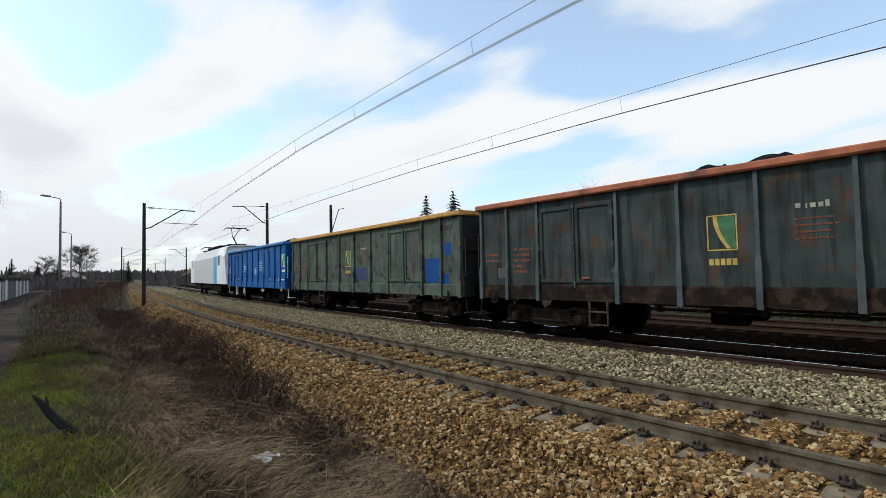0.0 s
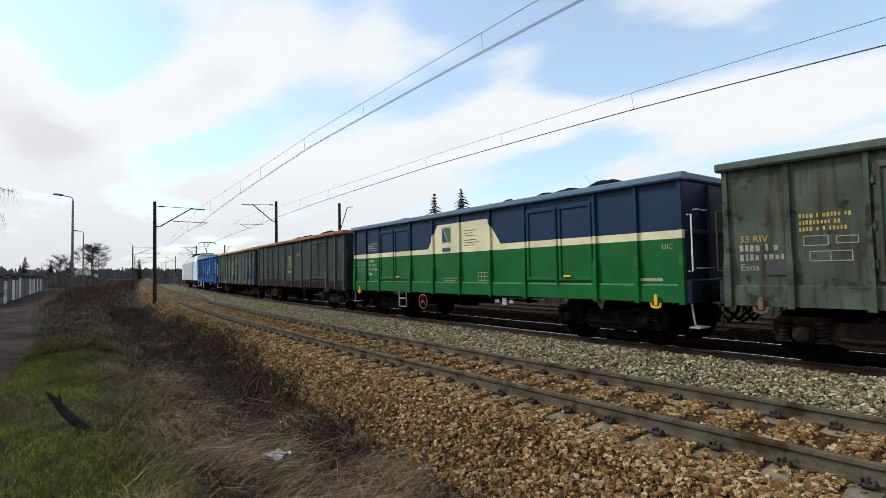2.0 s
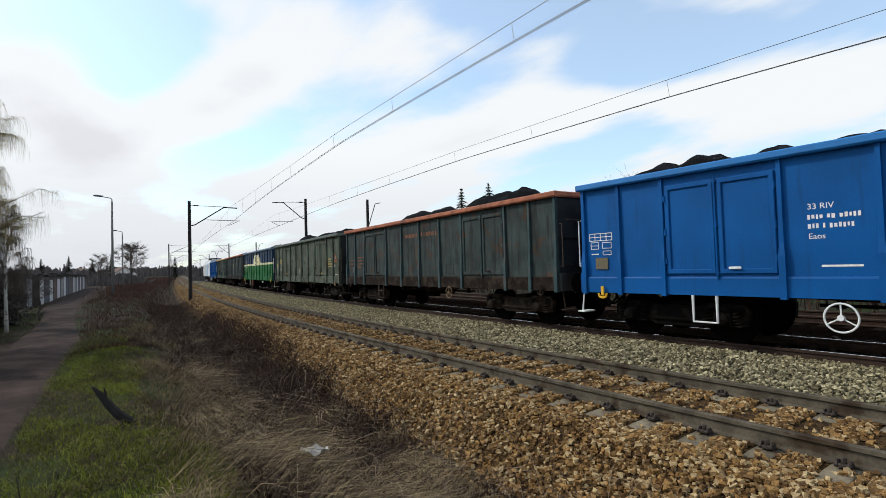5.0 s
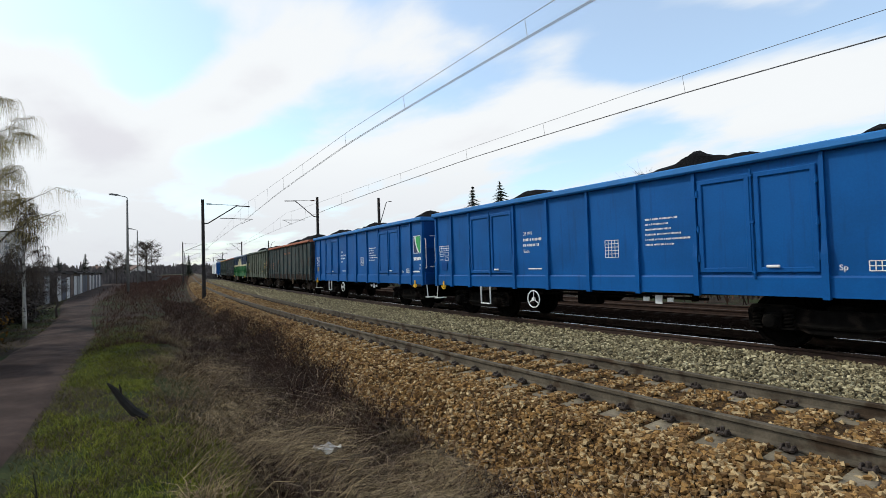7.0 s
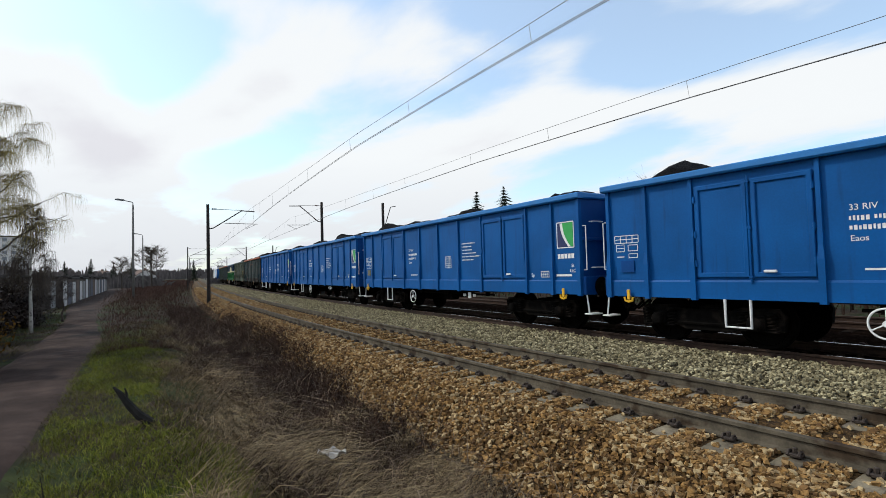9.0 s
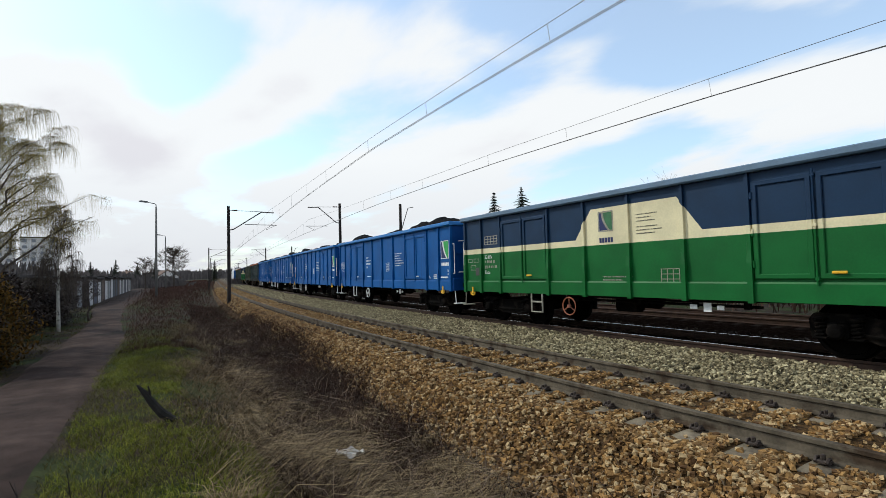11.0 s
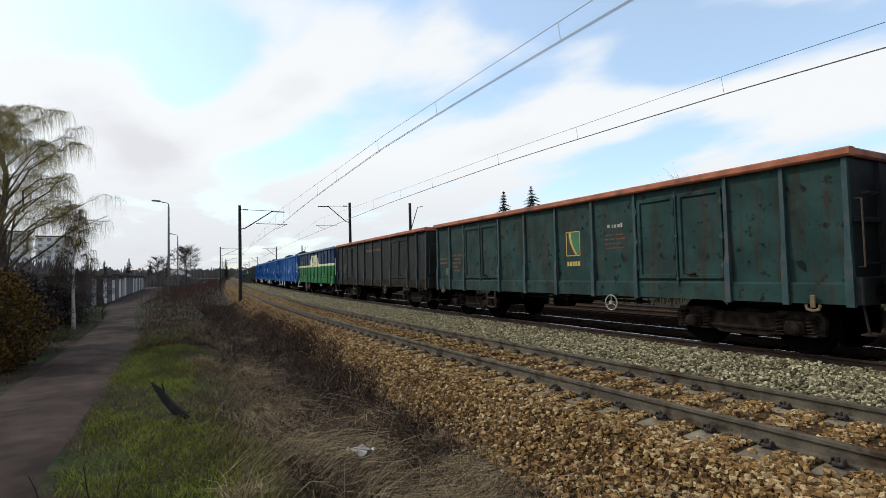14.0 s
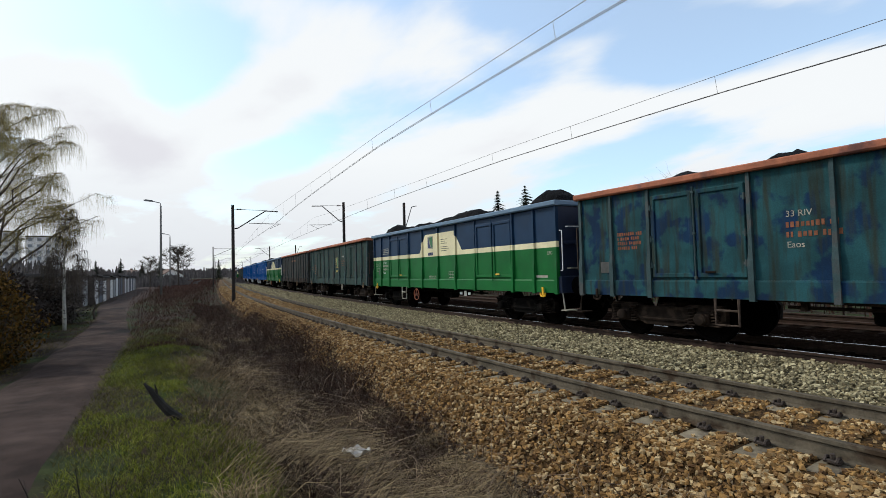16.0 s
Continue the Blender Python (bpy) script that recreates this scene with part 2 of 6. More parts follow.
PROFILE_OFF = [-900, -60, -9, -3.2, -2.4, -2.0, -1.2, -0.6, -0.1, 0.5, 1.2, 1.9, 2.6, 3.3, 3.9, 4.35, 5.1, 13.6, 14.4, 20.4, 22, 60, 900]
PROFILE_Z = [-0.9, -0.7, -0.6, -0.50, -0.47, -0.45, -0.45, -0.44, -0.36, -0.32, -0.42, -0.68, -0.86, -0.84, -0.62, -0.34, -0.30, -0.30, -0.35, -0.35, -0.6, -0.7, -0.9]


def rough_noise(x, y):
    return (np.sin(x * 2.1 + 1.3 * np.sin(y * 1.7)) * np.sin(y * 2.7 + 0.6) * 0.5 + np.sin(x * 5.3 + y * 3.1) * np.sin(y * 6.1 - x * 2.2) * 0.3)


def ground_z(s, off):
    z = np.interp(off, PROFILE_OFF, PROFILE_Z)
    soft = np.clip((off + 0.4) / 0.8, 0, 1) * np.clip((4.3 - off) / 0.6, 0, 1)
    return z + soft * 0.06 * rough_noise(s, off)


# ---- ground, path, track beds ----
def strip_mesh(name, s_list, off_list, height, wobble=0.0):
    s = np.array(s_list, float)
    o = np.array(off_list, float)
    SS, OO = np.meshgrid(s, o, indexing="ij")
    x, y = line_arrays(SS, OO)
    z = height(SS, OO) + (wobble * rough_noise(SS * 3, OO * 3) if wobble else 0)
    n, m = len(s), len(o)
    verts = np.stack([x, y, z], -1).reshape(-1, 3)
    i, j = np.meshgrid(np.arange(n - 1), np.arange(m - 1), indexing="ij")
    a = (i * m + j).reshape(-1)
    faces = np.stack([a, a + 1, a + m + 1, a + m], 1)
    return mesh_arrays(name, verts, faces)


def mesh_arrays(name, verts, faces, smooth=False):
    """A mesh from arrays of corners and of equal faces."""
    me = bpy.data.meshes.new(name)
    k = faces.shape[1]
    me.vertices.add(len(verts))
    me.vertices.foreach_set("co", np.ascontiguousarray(verts, dtype=np.float32).reshape(-1))
    me.loops.add(faces.size)
    me.loops.foreach_set("vertex_index", np.ascontiguousarray(faces, dtype=np.int32).reshape(-1))
    me.polygons.add(len(faces))
    me.polygons.foreach_set("loop_start", np.arange(0, faces.size, k, dtype=np.int32))
    me.update(calc_edges=True)
    me.validate()
    if not smooth:
        me.shade_flat()
    return me


def soil_base(nt, tc, mixc, ramp, noise_of):
    brown = mixc(ramp(noise_of(1.3, 5.0), 0.35, 0.65), (0.018, 0.0115, 0.0075), (0.038, 0.025, 0.015))
    green = mixc(ramp(noise_of(3.5, 4.0), 0.3, 0.7), (0.014, 0.025, 0.005), (0.034, 0.044, 0.011))
    return mixc(ramp(noise_of(0.55, 4.0), 0.46, 0.58), brown, green)


soil = material("soil_and_turf", soil_base, rough=0.95, vary=0.3, scale=4, fine=45, bump=0.6, bump_size=0.03, spec=0.1)
near_s = list(np.arange(-12, 30, 0.3)) + list(np.arange(30, 130, 2.0)) + [140, 160, 200, 260, 340, 450, 600, 890]
far_back = [-290, -120, -60, -30, -20]
offs = [-900, -400, -150, -60, -30, -16, -9, -6, -4.2] + list(np.arange(-3.2, 5.2, 0.22)) + [6, 9, 13.6, 14.4, 17, 20.4, 22, 30, 60, 150, 400, 900]
ground = part("ground", strip_mesh("ground", far_back + near_s, offs, ground_z), soil, smooth=True)
ground.data.shade_smooth()
tagged(ground, "brown soil and rough turf beside the railway", "ground", kind="structure")


def path_off(s):
    return np.interp(s, [-300, 6, 12, 20, 27, 33, 44, 60, 100, 140], [-1.64, -1.64, -1.42, -1.42, -1.95, -2.5, -3.7, -4.8, -7.6, -11.0])


def path_base(nt, tc, mixc, ramp, noise_of):
    c = mixc(ramp(noise_of(0.8, 5.0), 0.35, 0.7), (0.035, 0.0225, 0.0185), (0.064, 0.043, 0.036))
    return mixc(ramp(noise_of(0.35, 3.0), 0.58, 0.66), c, (0.016, 0.012, 0.011))


asphalt = material("worn_asphalt", path_base, rough=0.95, vary=0.3, scale=3, fine=120, bump=0.5, bump_size=0.01, spec=0.08)


def make_path():
    s = np.concatenate([np.arange(-30, 40, 0.5), np.arange(40, 142, 3.0)])
    cols = np.linspace(-1, 1, 9)
    SS, CC = np.meshgrid(s, cols, indexing="ij")
    half = np.interp(SS, [0, 6, 12, 20, 27, 33, 44, 60, 100], [0.84, 0.84, 0.92, 0.97, 0.74, 0.72, 1.1, 1.7, 1.9]) + 0.06 * np.sin(SS * 1.9) * np.sin(SS * 0.7 + 1)
    OO = path_off(SS) + CC * half
    x, y = line_arrays(SS, OO)
    z = -0.425 + 0.02 * (1 - CC ** 2) + 0.008 * rough_noise(SS, OO) - 0.06 * (np.abs(CC) > 0.99)
    z = np.maximum(z, ground_z(SS, OO) + 0.012 - 0.05 * (np.abs(CC) > 0.99))
    verts = np.stack([x, y, z], -1).reshape(-1, 3)
    n, m = SS.shape
    i, j = np.meshgrid(np.arange(n - 1), np.arange(m - 1), indexing="ij")
    a = (i * m + j).reshape(-1)
    return mesh_arrays("path", verts, np.stack([a, a + 1, a + m + 1, a + m], 1))


path = part("path", make_path(), asphalt)
path.data.shade_smooth()
tagged(path, "worn grey asphalt footpath with damp dark patches", "path", kind="structure")

bed_brown = material("tan_ballast_bed", (0.105, 0.058, 0.021), rough=0.95, vary=0.5, scale=14, fine=38, bump=1.0, bump_size=0.05, second=(0.055, 0.032, 0.015), patch=0.3, patch_scale=9, spec=0.15)
bed_grey = material("pale_ballast_bed", (0.12, 0.102, 0.064), rough=0.95, vary=0.45, scale=14, fine=38, bump=1.0, bump_size=0.05, second=(0.11, 0.10, 0.085), patch=0.3, patch_scale=9, spec=0.15)
# Rust brown taken almost to black: shade under the train is in the colour.
bed_rust_shade = material("shaded_rusty_bed", (0.011, 0.007, 0.005), rough=0.95, vary=0.4, scale=12, fine=38, bump=1.0, bump_size=0.05, second=(0.02, 0.013, 0.010), patch=0.3, patch_scale=7, spec=0.0)
BED_S = list(np.arange(-40, 30, 0.5)) + list(np.arange(30, 200, 3.0)) + [240, 300, 400, 600]


def bed(name, o1, o2, z, mat, label, slope_left=0.0, slope_right=0.0):
    cols = [o1 - slope_left, o1] + list(np.linspace(o1, o2, 7))[1:-1] + [o2, o2 + slope_right]

    def height(S, O):
        h = np.full(S.shape, z) + 0.012 * rough_noise(S * 2, O * 2)
        h = np.where(O < o1 - 1e-6, ground_z(S, O) - 0.06, h)
        return np.where(O > o2 + 1e-6, -0.42, h)
    ob = part(name, strip_mesh(name, BED_S, cols, height), mat)
    ob.data.shade_smooth()
    return tagged(ob, label, "ballast", kind="structure")


bed("ballast_bed", NEAR_MID - 1.62, NEAR_MID + 1.35, -0.185, bed_brown, "tan stone ballast bed under the rails", 0.8, 0.02)
bed("ballast_bed", NEAR_MID + 1.37, FAR_MID - 1.15, -0.15, bed_grey, "pale grey stone ballast between the two tracks", 0.02, 0.02)
bed("ballast_bed", FAR_MID - 1.13, FAR_MID + 2.0, -0.19, bed_rust_shade, "rust-brown ballast under the train, coloured near black for its shade", 0.02, 0.9)
bed("ballast_bed", THIRD_MID - 1.9, THIRD_MID + 1.9, -0.2, bed_rust_shade, "rust-brown ballast of the outer track, coloured near black for shade", 0.9, 0.9)

# ---- rails and sleepers ----
rail_steel = material("worn_rail_steel", (0.10, 0.082, 0.058), rough=0.75, metal=0.0, spec=0.15, vary=0.3, scale=5, fine=40, bump=0.15, second=(0.05, 0.033, 0.02), patch=0.3, patch_scale=3)
rail_rust = material("rusty_rail_side", (0.045, 0.024, 0.015), rough=0.85, metal=0.2, vary=0.35, scale=5, fine=40, bump=0.3)
rail_shine = material("polished_rail_head", (0.62, 0.62, 0.62), rough=0.22, metal=1.0, vary=0.12, scale=3, fine=0, bump=0.0)
concrete = material("sleeper_concrete", (0.20, 0.165, 0.112), rough=0.95, spec=0.1, vary=0.25, scale=7, fine=60, bump=0.4, second=(0.15, 0.12, 0.09), patch=0.35, patch_scale=5, random_tint=0.15)
# Sleepers below the train: near-black base colour imitates the shade on them.
shaded_tie = material("shade_dark_sleeper", (0.014, 0.009, 0.006), rough=0.95, spec=0.03, vary=0.3, scale=7, fine=60, bump=0.4)
clip_iron = material("rusty_clip_iron", (0.05, 0.036, 0.028), rough=0.75, metal=0.3, vary=0.3, scale=20, fine=80, bump=0.2)
RAIL = [(-0.075, -0.172), (0.075, -0.172), (0.075, -0.158), (0.012, -0.138), (0.009, -0.055), (0.036, -0.040), (0.036, -0.006),
        (0.026, 0.0), (-0.026, 0.0), (-0.036, -0.006), (-0.036, -0.040), (-0.009, -0.055), (-0.012, -0.138), (-0.075, -0.158)]
RAIL_S = np.concatenate([np.arange(-40, 60, 1.0), np.arange(60, 300, 4.0), np.arange(300, 620, 20.0)])


def sweep(outline, off, s_list):
    n, k = len(s_list), len(outline)
    verts = []
    for a, z in outline:
        x, y = line_arrays(s_list, np.full(n, off + a))
        verts.append(np.stack([x, y, np.full(n, z)], -1))
    verts = np.stack(verts, 1).reshape(-1, 3)
    i, j = np.meshgrid(np.arange(n - 1), np.arange(k), indexing="ij")
    a, b = (i * k + j).reshape(-1), (i * k + (j + 1) % k).reshape(-1)
    return mesh_arrays("rail", verts, np.stack([a, b, b + k, a + k], 1))


def sleeper_shape():
    sh = Shape()
    w = 0.13
    outline = [(-1.28, -0.33), (1.28, -0.33), (1.28, -0.19), (1.0, -0.172), (0.5, -0.172), (0.35, -0.20), (-0.35, -0.20), (-0.5, -0.172), (-1.0, -0.172), (-1.28, -0.19)]
    lo = [(a, b) for a, b in outline]
    n = len(lo)
    vs = []
    for d, shrink in ((-w, 0.0), (-w + 0.03, 1.0), (w - 0.03, 1.0), (w, 0.0)):
        vs += [(a, d, b - (0.03 if (shrink == 0.0 and b > -0.3) else 0.0)) for a, b in lo]
    fs = [tuple(range(n)), tuple(range(4 * n - 1, 3 * n - 1, -1))]
    for r in range(3):
        fs += [(r * n + i, r * n + n + i, r * n + n + (i + 1) % n, r * n + (i + 1) % n) for i in range(n)]
    return sh.add(vs, fs)


def clip_shape():
    """A sprung rail clip pair with its bolt, on one side of a rail foot."""
    sh = Shape()
    for d in (-0.045, 0.045):
        sh.tube([(0.0, d * 0.4, -0.165), (0.035, d, -0.125), (0.08, d, -0.120), (0.11, d * 0.9, -0.15)], 0.013, 5)
    sh.box(0.06, 0, -0.15, 0.09, 0.12, 0.03, 0.006)
    sh.lathe([(-0.14, 0.02), (-0.095, 0.02), (-0.09, 0.014)], "z", (0.062, 0, 0), 6)
    return sh


def track(mid, label, sleepers, lit_rail, shine, tie):
    root = empty("railway_track", Matrix.Identity(4), label, "railway track", kind="structure")
    for side in (-1, 1):
        rail = part("rail", sweep(RAIL, mid + side * GAUGE / 2, RAIL_S), lit_rail, root)
        rail.data.shade_flat()
        if shine:
            part("rail_head", sweep([(-0.024, 0.0005), (0.024, 0.0005), (0.02, 0.003), (-0.02, 0.003)], mid + side * GAUGE / 2, RAIL_S), rail_shine, root)
    step = 0.575
    for k in range(sleepers):
        s = 3.18 - 14 * step + k * step
        m = Matrix.Translation(on_line(s, mid)) @ pose(0, 0, 0, 0, 0, heading(s))
        slp = part("sleeper", sleeper_shape, tie, root, key="sleeper", at=m)
        if k < (70 if lit_rail is rail_steel else 0):
            for side in (-1, 1):
                for d, flip in ((0.07, 0), (-0.07, 180)):
                    part("rail_clip", clip_shape, clip_iron, slp, key="rail_clip", at=pose(side * GAUGE / 2 + d, 0, 0.01, 0, 0, flip))
    return root


track(NEAR_MID, "railway track of worn steel rails on concrete sleepers", 170, rail_steel, False, concrete)
track(FAR_MID, "rusty railway track under the goods train", 90, rail_rust, True, shaded_tie)
track(THIRD_MID, "rusty outer railway track behind the train", 60, rail_rust, False, shaded_tie)

# ---- loose stones ----
CHIP_V = np.array([(a, b, c) for c in (-0.62, 0.62) for a, b in ((-0.8, -0.8), (0.8, -0.8), (0.8, 0.8), (-0.8, 0.8))])
CHIP_F = np.array([(0, 2, 1), (0, 3, 2), (4, 5, 6), (4, 6, 7), (0, 1, 5), (0, 5, 4), (1, 2, 6), (1, 6, 5), (2, 3, 7), (2, 7, 6), (3, 0, 4), (3, 4, 7)])


def stones(name, s, off, z, size, mat, label, rng):
    n = len(s)
    x, y = line_arrays(s, off)
    # broken stone: a block with every corner pulled about, then turned freely
    v = (CHIP_V[None] + rng.uniform(-0.42, 0.42, (n, 8, 3))) * size[:, None, None]
    v[:, :, 0] *= rng.uniform(0.75, 1.45, n)[:, None]
    a, b = rng.uniform(0, 2 * math.pi, n)[:, None], rng.normal(0, 0.55, n)[:, None]
    y1, z1 = v[:, :, 1] * np.cos(b) - v[:, :, 2] * np.sin(b), v[:, :, 1] * np.sin(b) + v[:, :, 2] * np.cos(b)
    X = v[:, :, 0] * np.cos(a) - y1 * np.sin(a)
    Y = v[:, :, 0] * np.sin(a) + y1 * np.cos(a)
    verts = np.stack([X + x[:, None], Y + y[:, None], z1 + z[:, None]], -1).reshape(-1, 3)
    faces = (CHIP_F[None] + (np.arange(n) * 8)[:, None, None]).reshape(-1, 3)
    ob = part(name, mesh_arrays(name, verts, faces), mat)
    return tagged(ob, label, "ballast stones", kind="stuff")


def stone_base(light, mid, dark):
    def base(nt, tc, mixc, ramp, noise_of):
        r = nt.nodes.new("ShaderNodeNewGeometry").outputs["Random Per Island"]
        m = nt.nodes.new("ShaderNodeMath")
        m.operation = "FRACT"
        k = nt.nodes.new("ShaderNodeMath")
        k.operation = "MULTIPLY"
        k.inputs[1].default_value = 7.31
        nt.links.new(r, k.inputs[0])
        nt.links.new(k.outputs[0], m.inputs[0])
        return mixc(ramp(m.outputs[0], 0.55, 1.0), mixc(r, dark, mid), light)
    return base


tan_stone = material("tan_ballast_stone", stone_base((0.46, 0.335, 0.175), (0.33, 0.185, 0.062), (0.09, 0.046, 0.018)), rough=0.9, vary=0.25, scale=25, fine=90, bump=0.4, spec=0.2)
pale_stone = material("pale_ballast_stone", stone_base((0.52, 0.45, 0.27), (0.33, 0.275, 0.155), (0.09, 0.072, 0.04)), rough=0.9, vary=0.22, scale=25, fine=90, bump=0.4, spec=0.2)
# Stones below the train, their rust colour darkened to carry its shade.
rust_shade_stone = material("shaded_rusty_stone", stone_base((0.045, 0.03, 0.022), (0.026, 0.017, 0.012), (0.012, 0.008, 0.006)), rough=0.95, vary=0.22, scale=25, fine=0, bump=0.0, spec=0.1)


def scatter(count, s1, s2, o1, o2, rng, power=1.0):
    s = s1 + (s2 - s1) * rng.uniform(0, 1, count) ** power
    return s, rng.uniform(o1, o2, count)


def near_height(s, off):
    z = np.full(s.shape, -0.185)
    toe = NEAR_MID - 1.62
    low = ground_z(s, np.full(s.shape, toe - 0.8)) - 0.06
    z = np.where(off < toe, -0.185 + (low + 0.185) * np.clip((toe - off) / 0.8, 0, 1), z)
    return np.where(off < toe - 0.8, ground_z(s, off), z)


def lay_stones():
    rng = np.random.default_rng(5)
    clear = lambda s, o, mid: np.all([abs(o - (mid + d)) > 0.09 for d in (-GAUGE / 2, GAUGE / 2)], axis=0)
    # shoulder and near track
    s, o = scatter(104000, 0, 32, NEAR_MID - 2.75, NEAR_MID + 1.4, rng, 1.7)
    edge = NEAR_MID - 2.6 + 0.18 * np.sin(s * 1.3) + np.interp(s, [3, 6, 12, 15, 30], [0.0, 0.3, 0.6, 0.85, 0.9])
    over = abs(((s - 3.18 + 0.2875) % 0.575) - 0.2875) < 0.145
    ok = clear(s, o, NEAR_MID) & (o > edge + rng.uniform(-0.35, 0.1, len(s))) & ~(over & (o > NEAR_MID - 1.3) & (o < NEAR_MID + 1.3) & (rng.uniform(0, 1, len(s)) < 0.96))
    s, o = s[ok], o[ok]
    stones("ballast_stones", s, o, near_height(s, o) + rng.uniform(0.0, 0.035, len(s)), rng.uniform(0.011, 0.029, len(s)), tan_stone, "loose tan and ochre ballast stones on the near track", rng)
    s, o = scatter(3000, -9, 0.2, NEAR_MID - 2.7, NEAR_MID + 1.4, rng)
    ok = clear(s, o, NEAR_MID)
    s, o = s[ok], o[ok]
    stones("ballast_stones", s, o, near_height(s, o) + 0.01, rng.uniform(0.02, 0.042, len(s)), tan_stone, "loose tan ballast stones beside the viewer", rng)
    s, o = scatter(9000, 30, 90, NEAR_MID - 2.0, NEAR_MID + 1.4, rng, 1.3)
    ok = clear(s, o, NEAR_MID)
    s, o = s[ok], o[ok]
    stones("ballast_stones", s, o, near_height(s, o) + 0.01, rng.uniform(0.03, 0.06, len(s)), tan_stone, "loose tan ballast stones further along the track", rng)
    # pale strip between the tracks
    s, o = scatter(38000, -4, 36, NEAR_MID + 0.95, FAR_MID - 1.0, rng, 1.4)
    stones("ballast_stones", s, o, -0.15 + 0.05 * np.clip((o - NEAR_MID - 1.2), 0, 0.6) + rng.uniform(0.0, 0.035, len(s)), rng.uniform(0.011, 0.028, len(s)), pale_stone, "loose pale grey ballast stones between the tracks", rng)
    s, o = scatter(3000, 36, 100, NEAR_MID + 1.2, FAR_MID - 1.0, rng, 1.3)
    stones("ballast_stones", s, o, np.full(len(s), -0.13), rng.uniform(0.045, 0.07, len(s)), pale_stone, "loose pale ballast stones further along the line", rng)
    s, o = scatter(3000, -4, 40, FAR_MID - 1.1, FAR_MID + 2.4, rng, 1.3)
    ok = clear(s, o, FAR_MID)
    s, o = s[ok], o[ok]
    stones("ballast_stones", s, o, np.full(len(s), -0.18), rng.uniform(0.03, 0.055, len(s)), rust_shade_stone, "rust-brown ballast stones under the train, with its shade in their colour", rng)


lay_stones()


# ---- overhead line ----
mast_paint = material("weathered_dark_mast_steel", (0.028, 0.024, 0.023), rough=0.8, metal=0.1, vary=0.3, scale=5, fine=40, bump=0.15, second=(0.08, 0.05, 0.035), patch=0.25, patch_scale=4)
wire_metal = material("copper_wire_weathered", (0.14, 0.135, 0.13), rough=0.6, metal=0.4, vary=0.1, scale=5, fine=0, bump=0)
insulator_mat = material("brown_porcelain", (0.09, 0.04, 0.025), rough=0.25, vary=0.1, scale=8, fine=0, bump=0)


def catenary_mast(name, place, yaw, height, reach, wire_z, top_z, label, lamp=False):
    """A lattice-like steel mast of two channels with ties, an inclined bracket, a top tie and a steady arm. reach < 0: arms to the left."""
    root = empty(name, Matrix.Translation(place) @ pose(0, 0, 0, 0, 0, yaw), label, "catenary mast", "masts of the overhead line")
    sh = Shape()
    for d in (-0.075, 0.075):
        sh.prism([(d - 0.05, -0.7), (d + 0.05, -0.7), (d * 0.72 + 0.04, height), (d * 0.72 - 0.04, height)], "y", -0.09, 0.09)
    sh.prism([(-0.08, -0.7), (0.08, -0.7), (0.05, height - 0.05), (-0.05, height - 0.05)], "y", -0.06, 0.06)
    part("post", sh, mast_paint, root)
    g = 1 if reach > 0 else -1
    r = abs(reach)
    if lamp:
        part("bracket", Shape().tube([(0.1, 0, height * 0.72), (0.75, 0, height - 0.35), (1.25, 0, height - 0.25)], 0.035, 6), mast_paint, root)
        return root
    low = height - 1.75
    part("bracket", Shape().tube([(g * 0.1, 0, low), (g * 0.35, 0, low + 0.05), (g * (r - 0.55), 0, top_z), (g * (r + 0.35), 0, top_z - 0.03)], 0.04, 6), mast_paint, root)
    part("top_tie", Shape().tube([(g * 0.1, 0, height - 0.32), (g * (r - 0.4), 0, top_z + 0.03)], 0.018, 5), mast_paint, root)
    part("insulator", Shape().lathe([(0.25, 0.03), (0.3, 0.06), (0.36, 0.035), (0.42, 0.06), (0.48, 0.035), (0.54, 0.06), (0.6, 0.03)], "x", (0 if g > 0 else -0.85, 0, height - 0.32), 10), insulator_mat, root)
    part("steady_arm", Shape().tube([(g * 1.1, 0, wire_z + 0.42), (g * (r + 0.55), 0, wire_z + 0.38)], 0.022, 5).tube([(g * (r + 0.4), 0, wire_z + 0.34), (g * (r - 0.25), 0, wire_z + 0.02)], 0.015, 5), mast_paint, root)
    return root


MASTS = [(40.0, 4.05, 6.7, 1), (44.6, 13.45, 7.8, -1), (108.0, 3.0, 7.2, 1), (108.0, 13.4, 7.2, -1), (172.0, 3.0, 7.4, 1), (172.0, 13.4, 7.4, -1), (236.0, 3.0, 7.4, 1), (236.0, 13.4, 7.4, -1)]
WIRE_NEAR, WIRE_FAR = 5.35, 5.35
for s, off, h, g in MASTS:
    mid = NEAR_MID if g > 0 else FAR_MID
    catenary_mast("catenary_mast", on_line(s, off, -0.3), heading(s), h + 0.3, (mid + 1.0 - off) if g > 0 else -2.45, WIRE_NEAR + 0.3 if h > 7 else 5.25, h - 0.1, "dark steel overhead line mast with a bracket arm")
for s, off, h in ((42.9, 18.56, 7.7), (107.5, 18.4, 7.4)):
    catenary_mast("catenary_mast", on_line(s, off, -0.5), heading(s), h + 0.5, 2.4, 5.5, h, "dark steel mast with a short bent bracket", lamp=True)


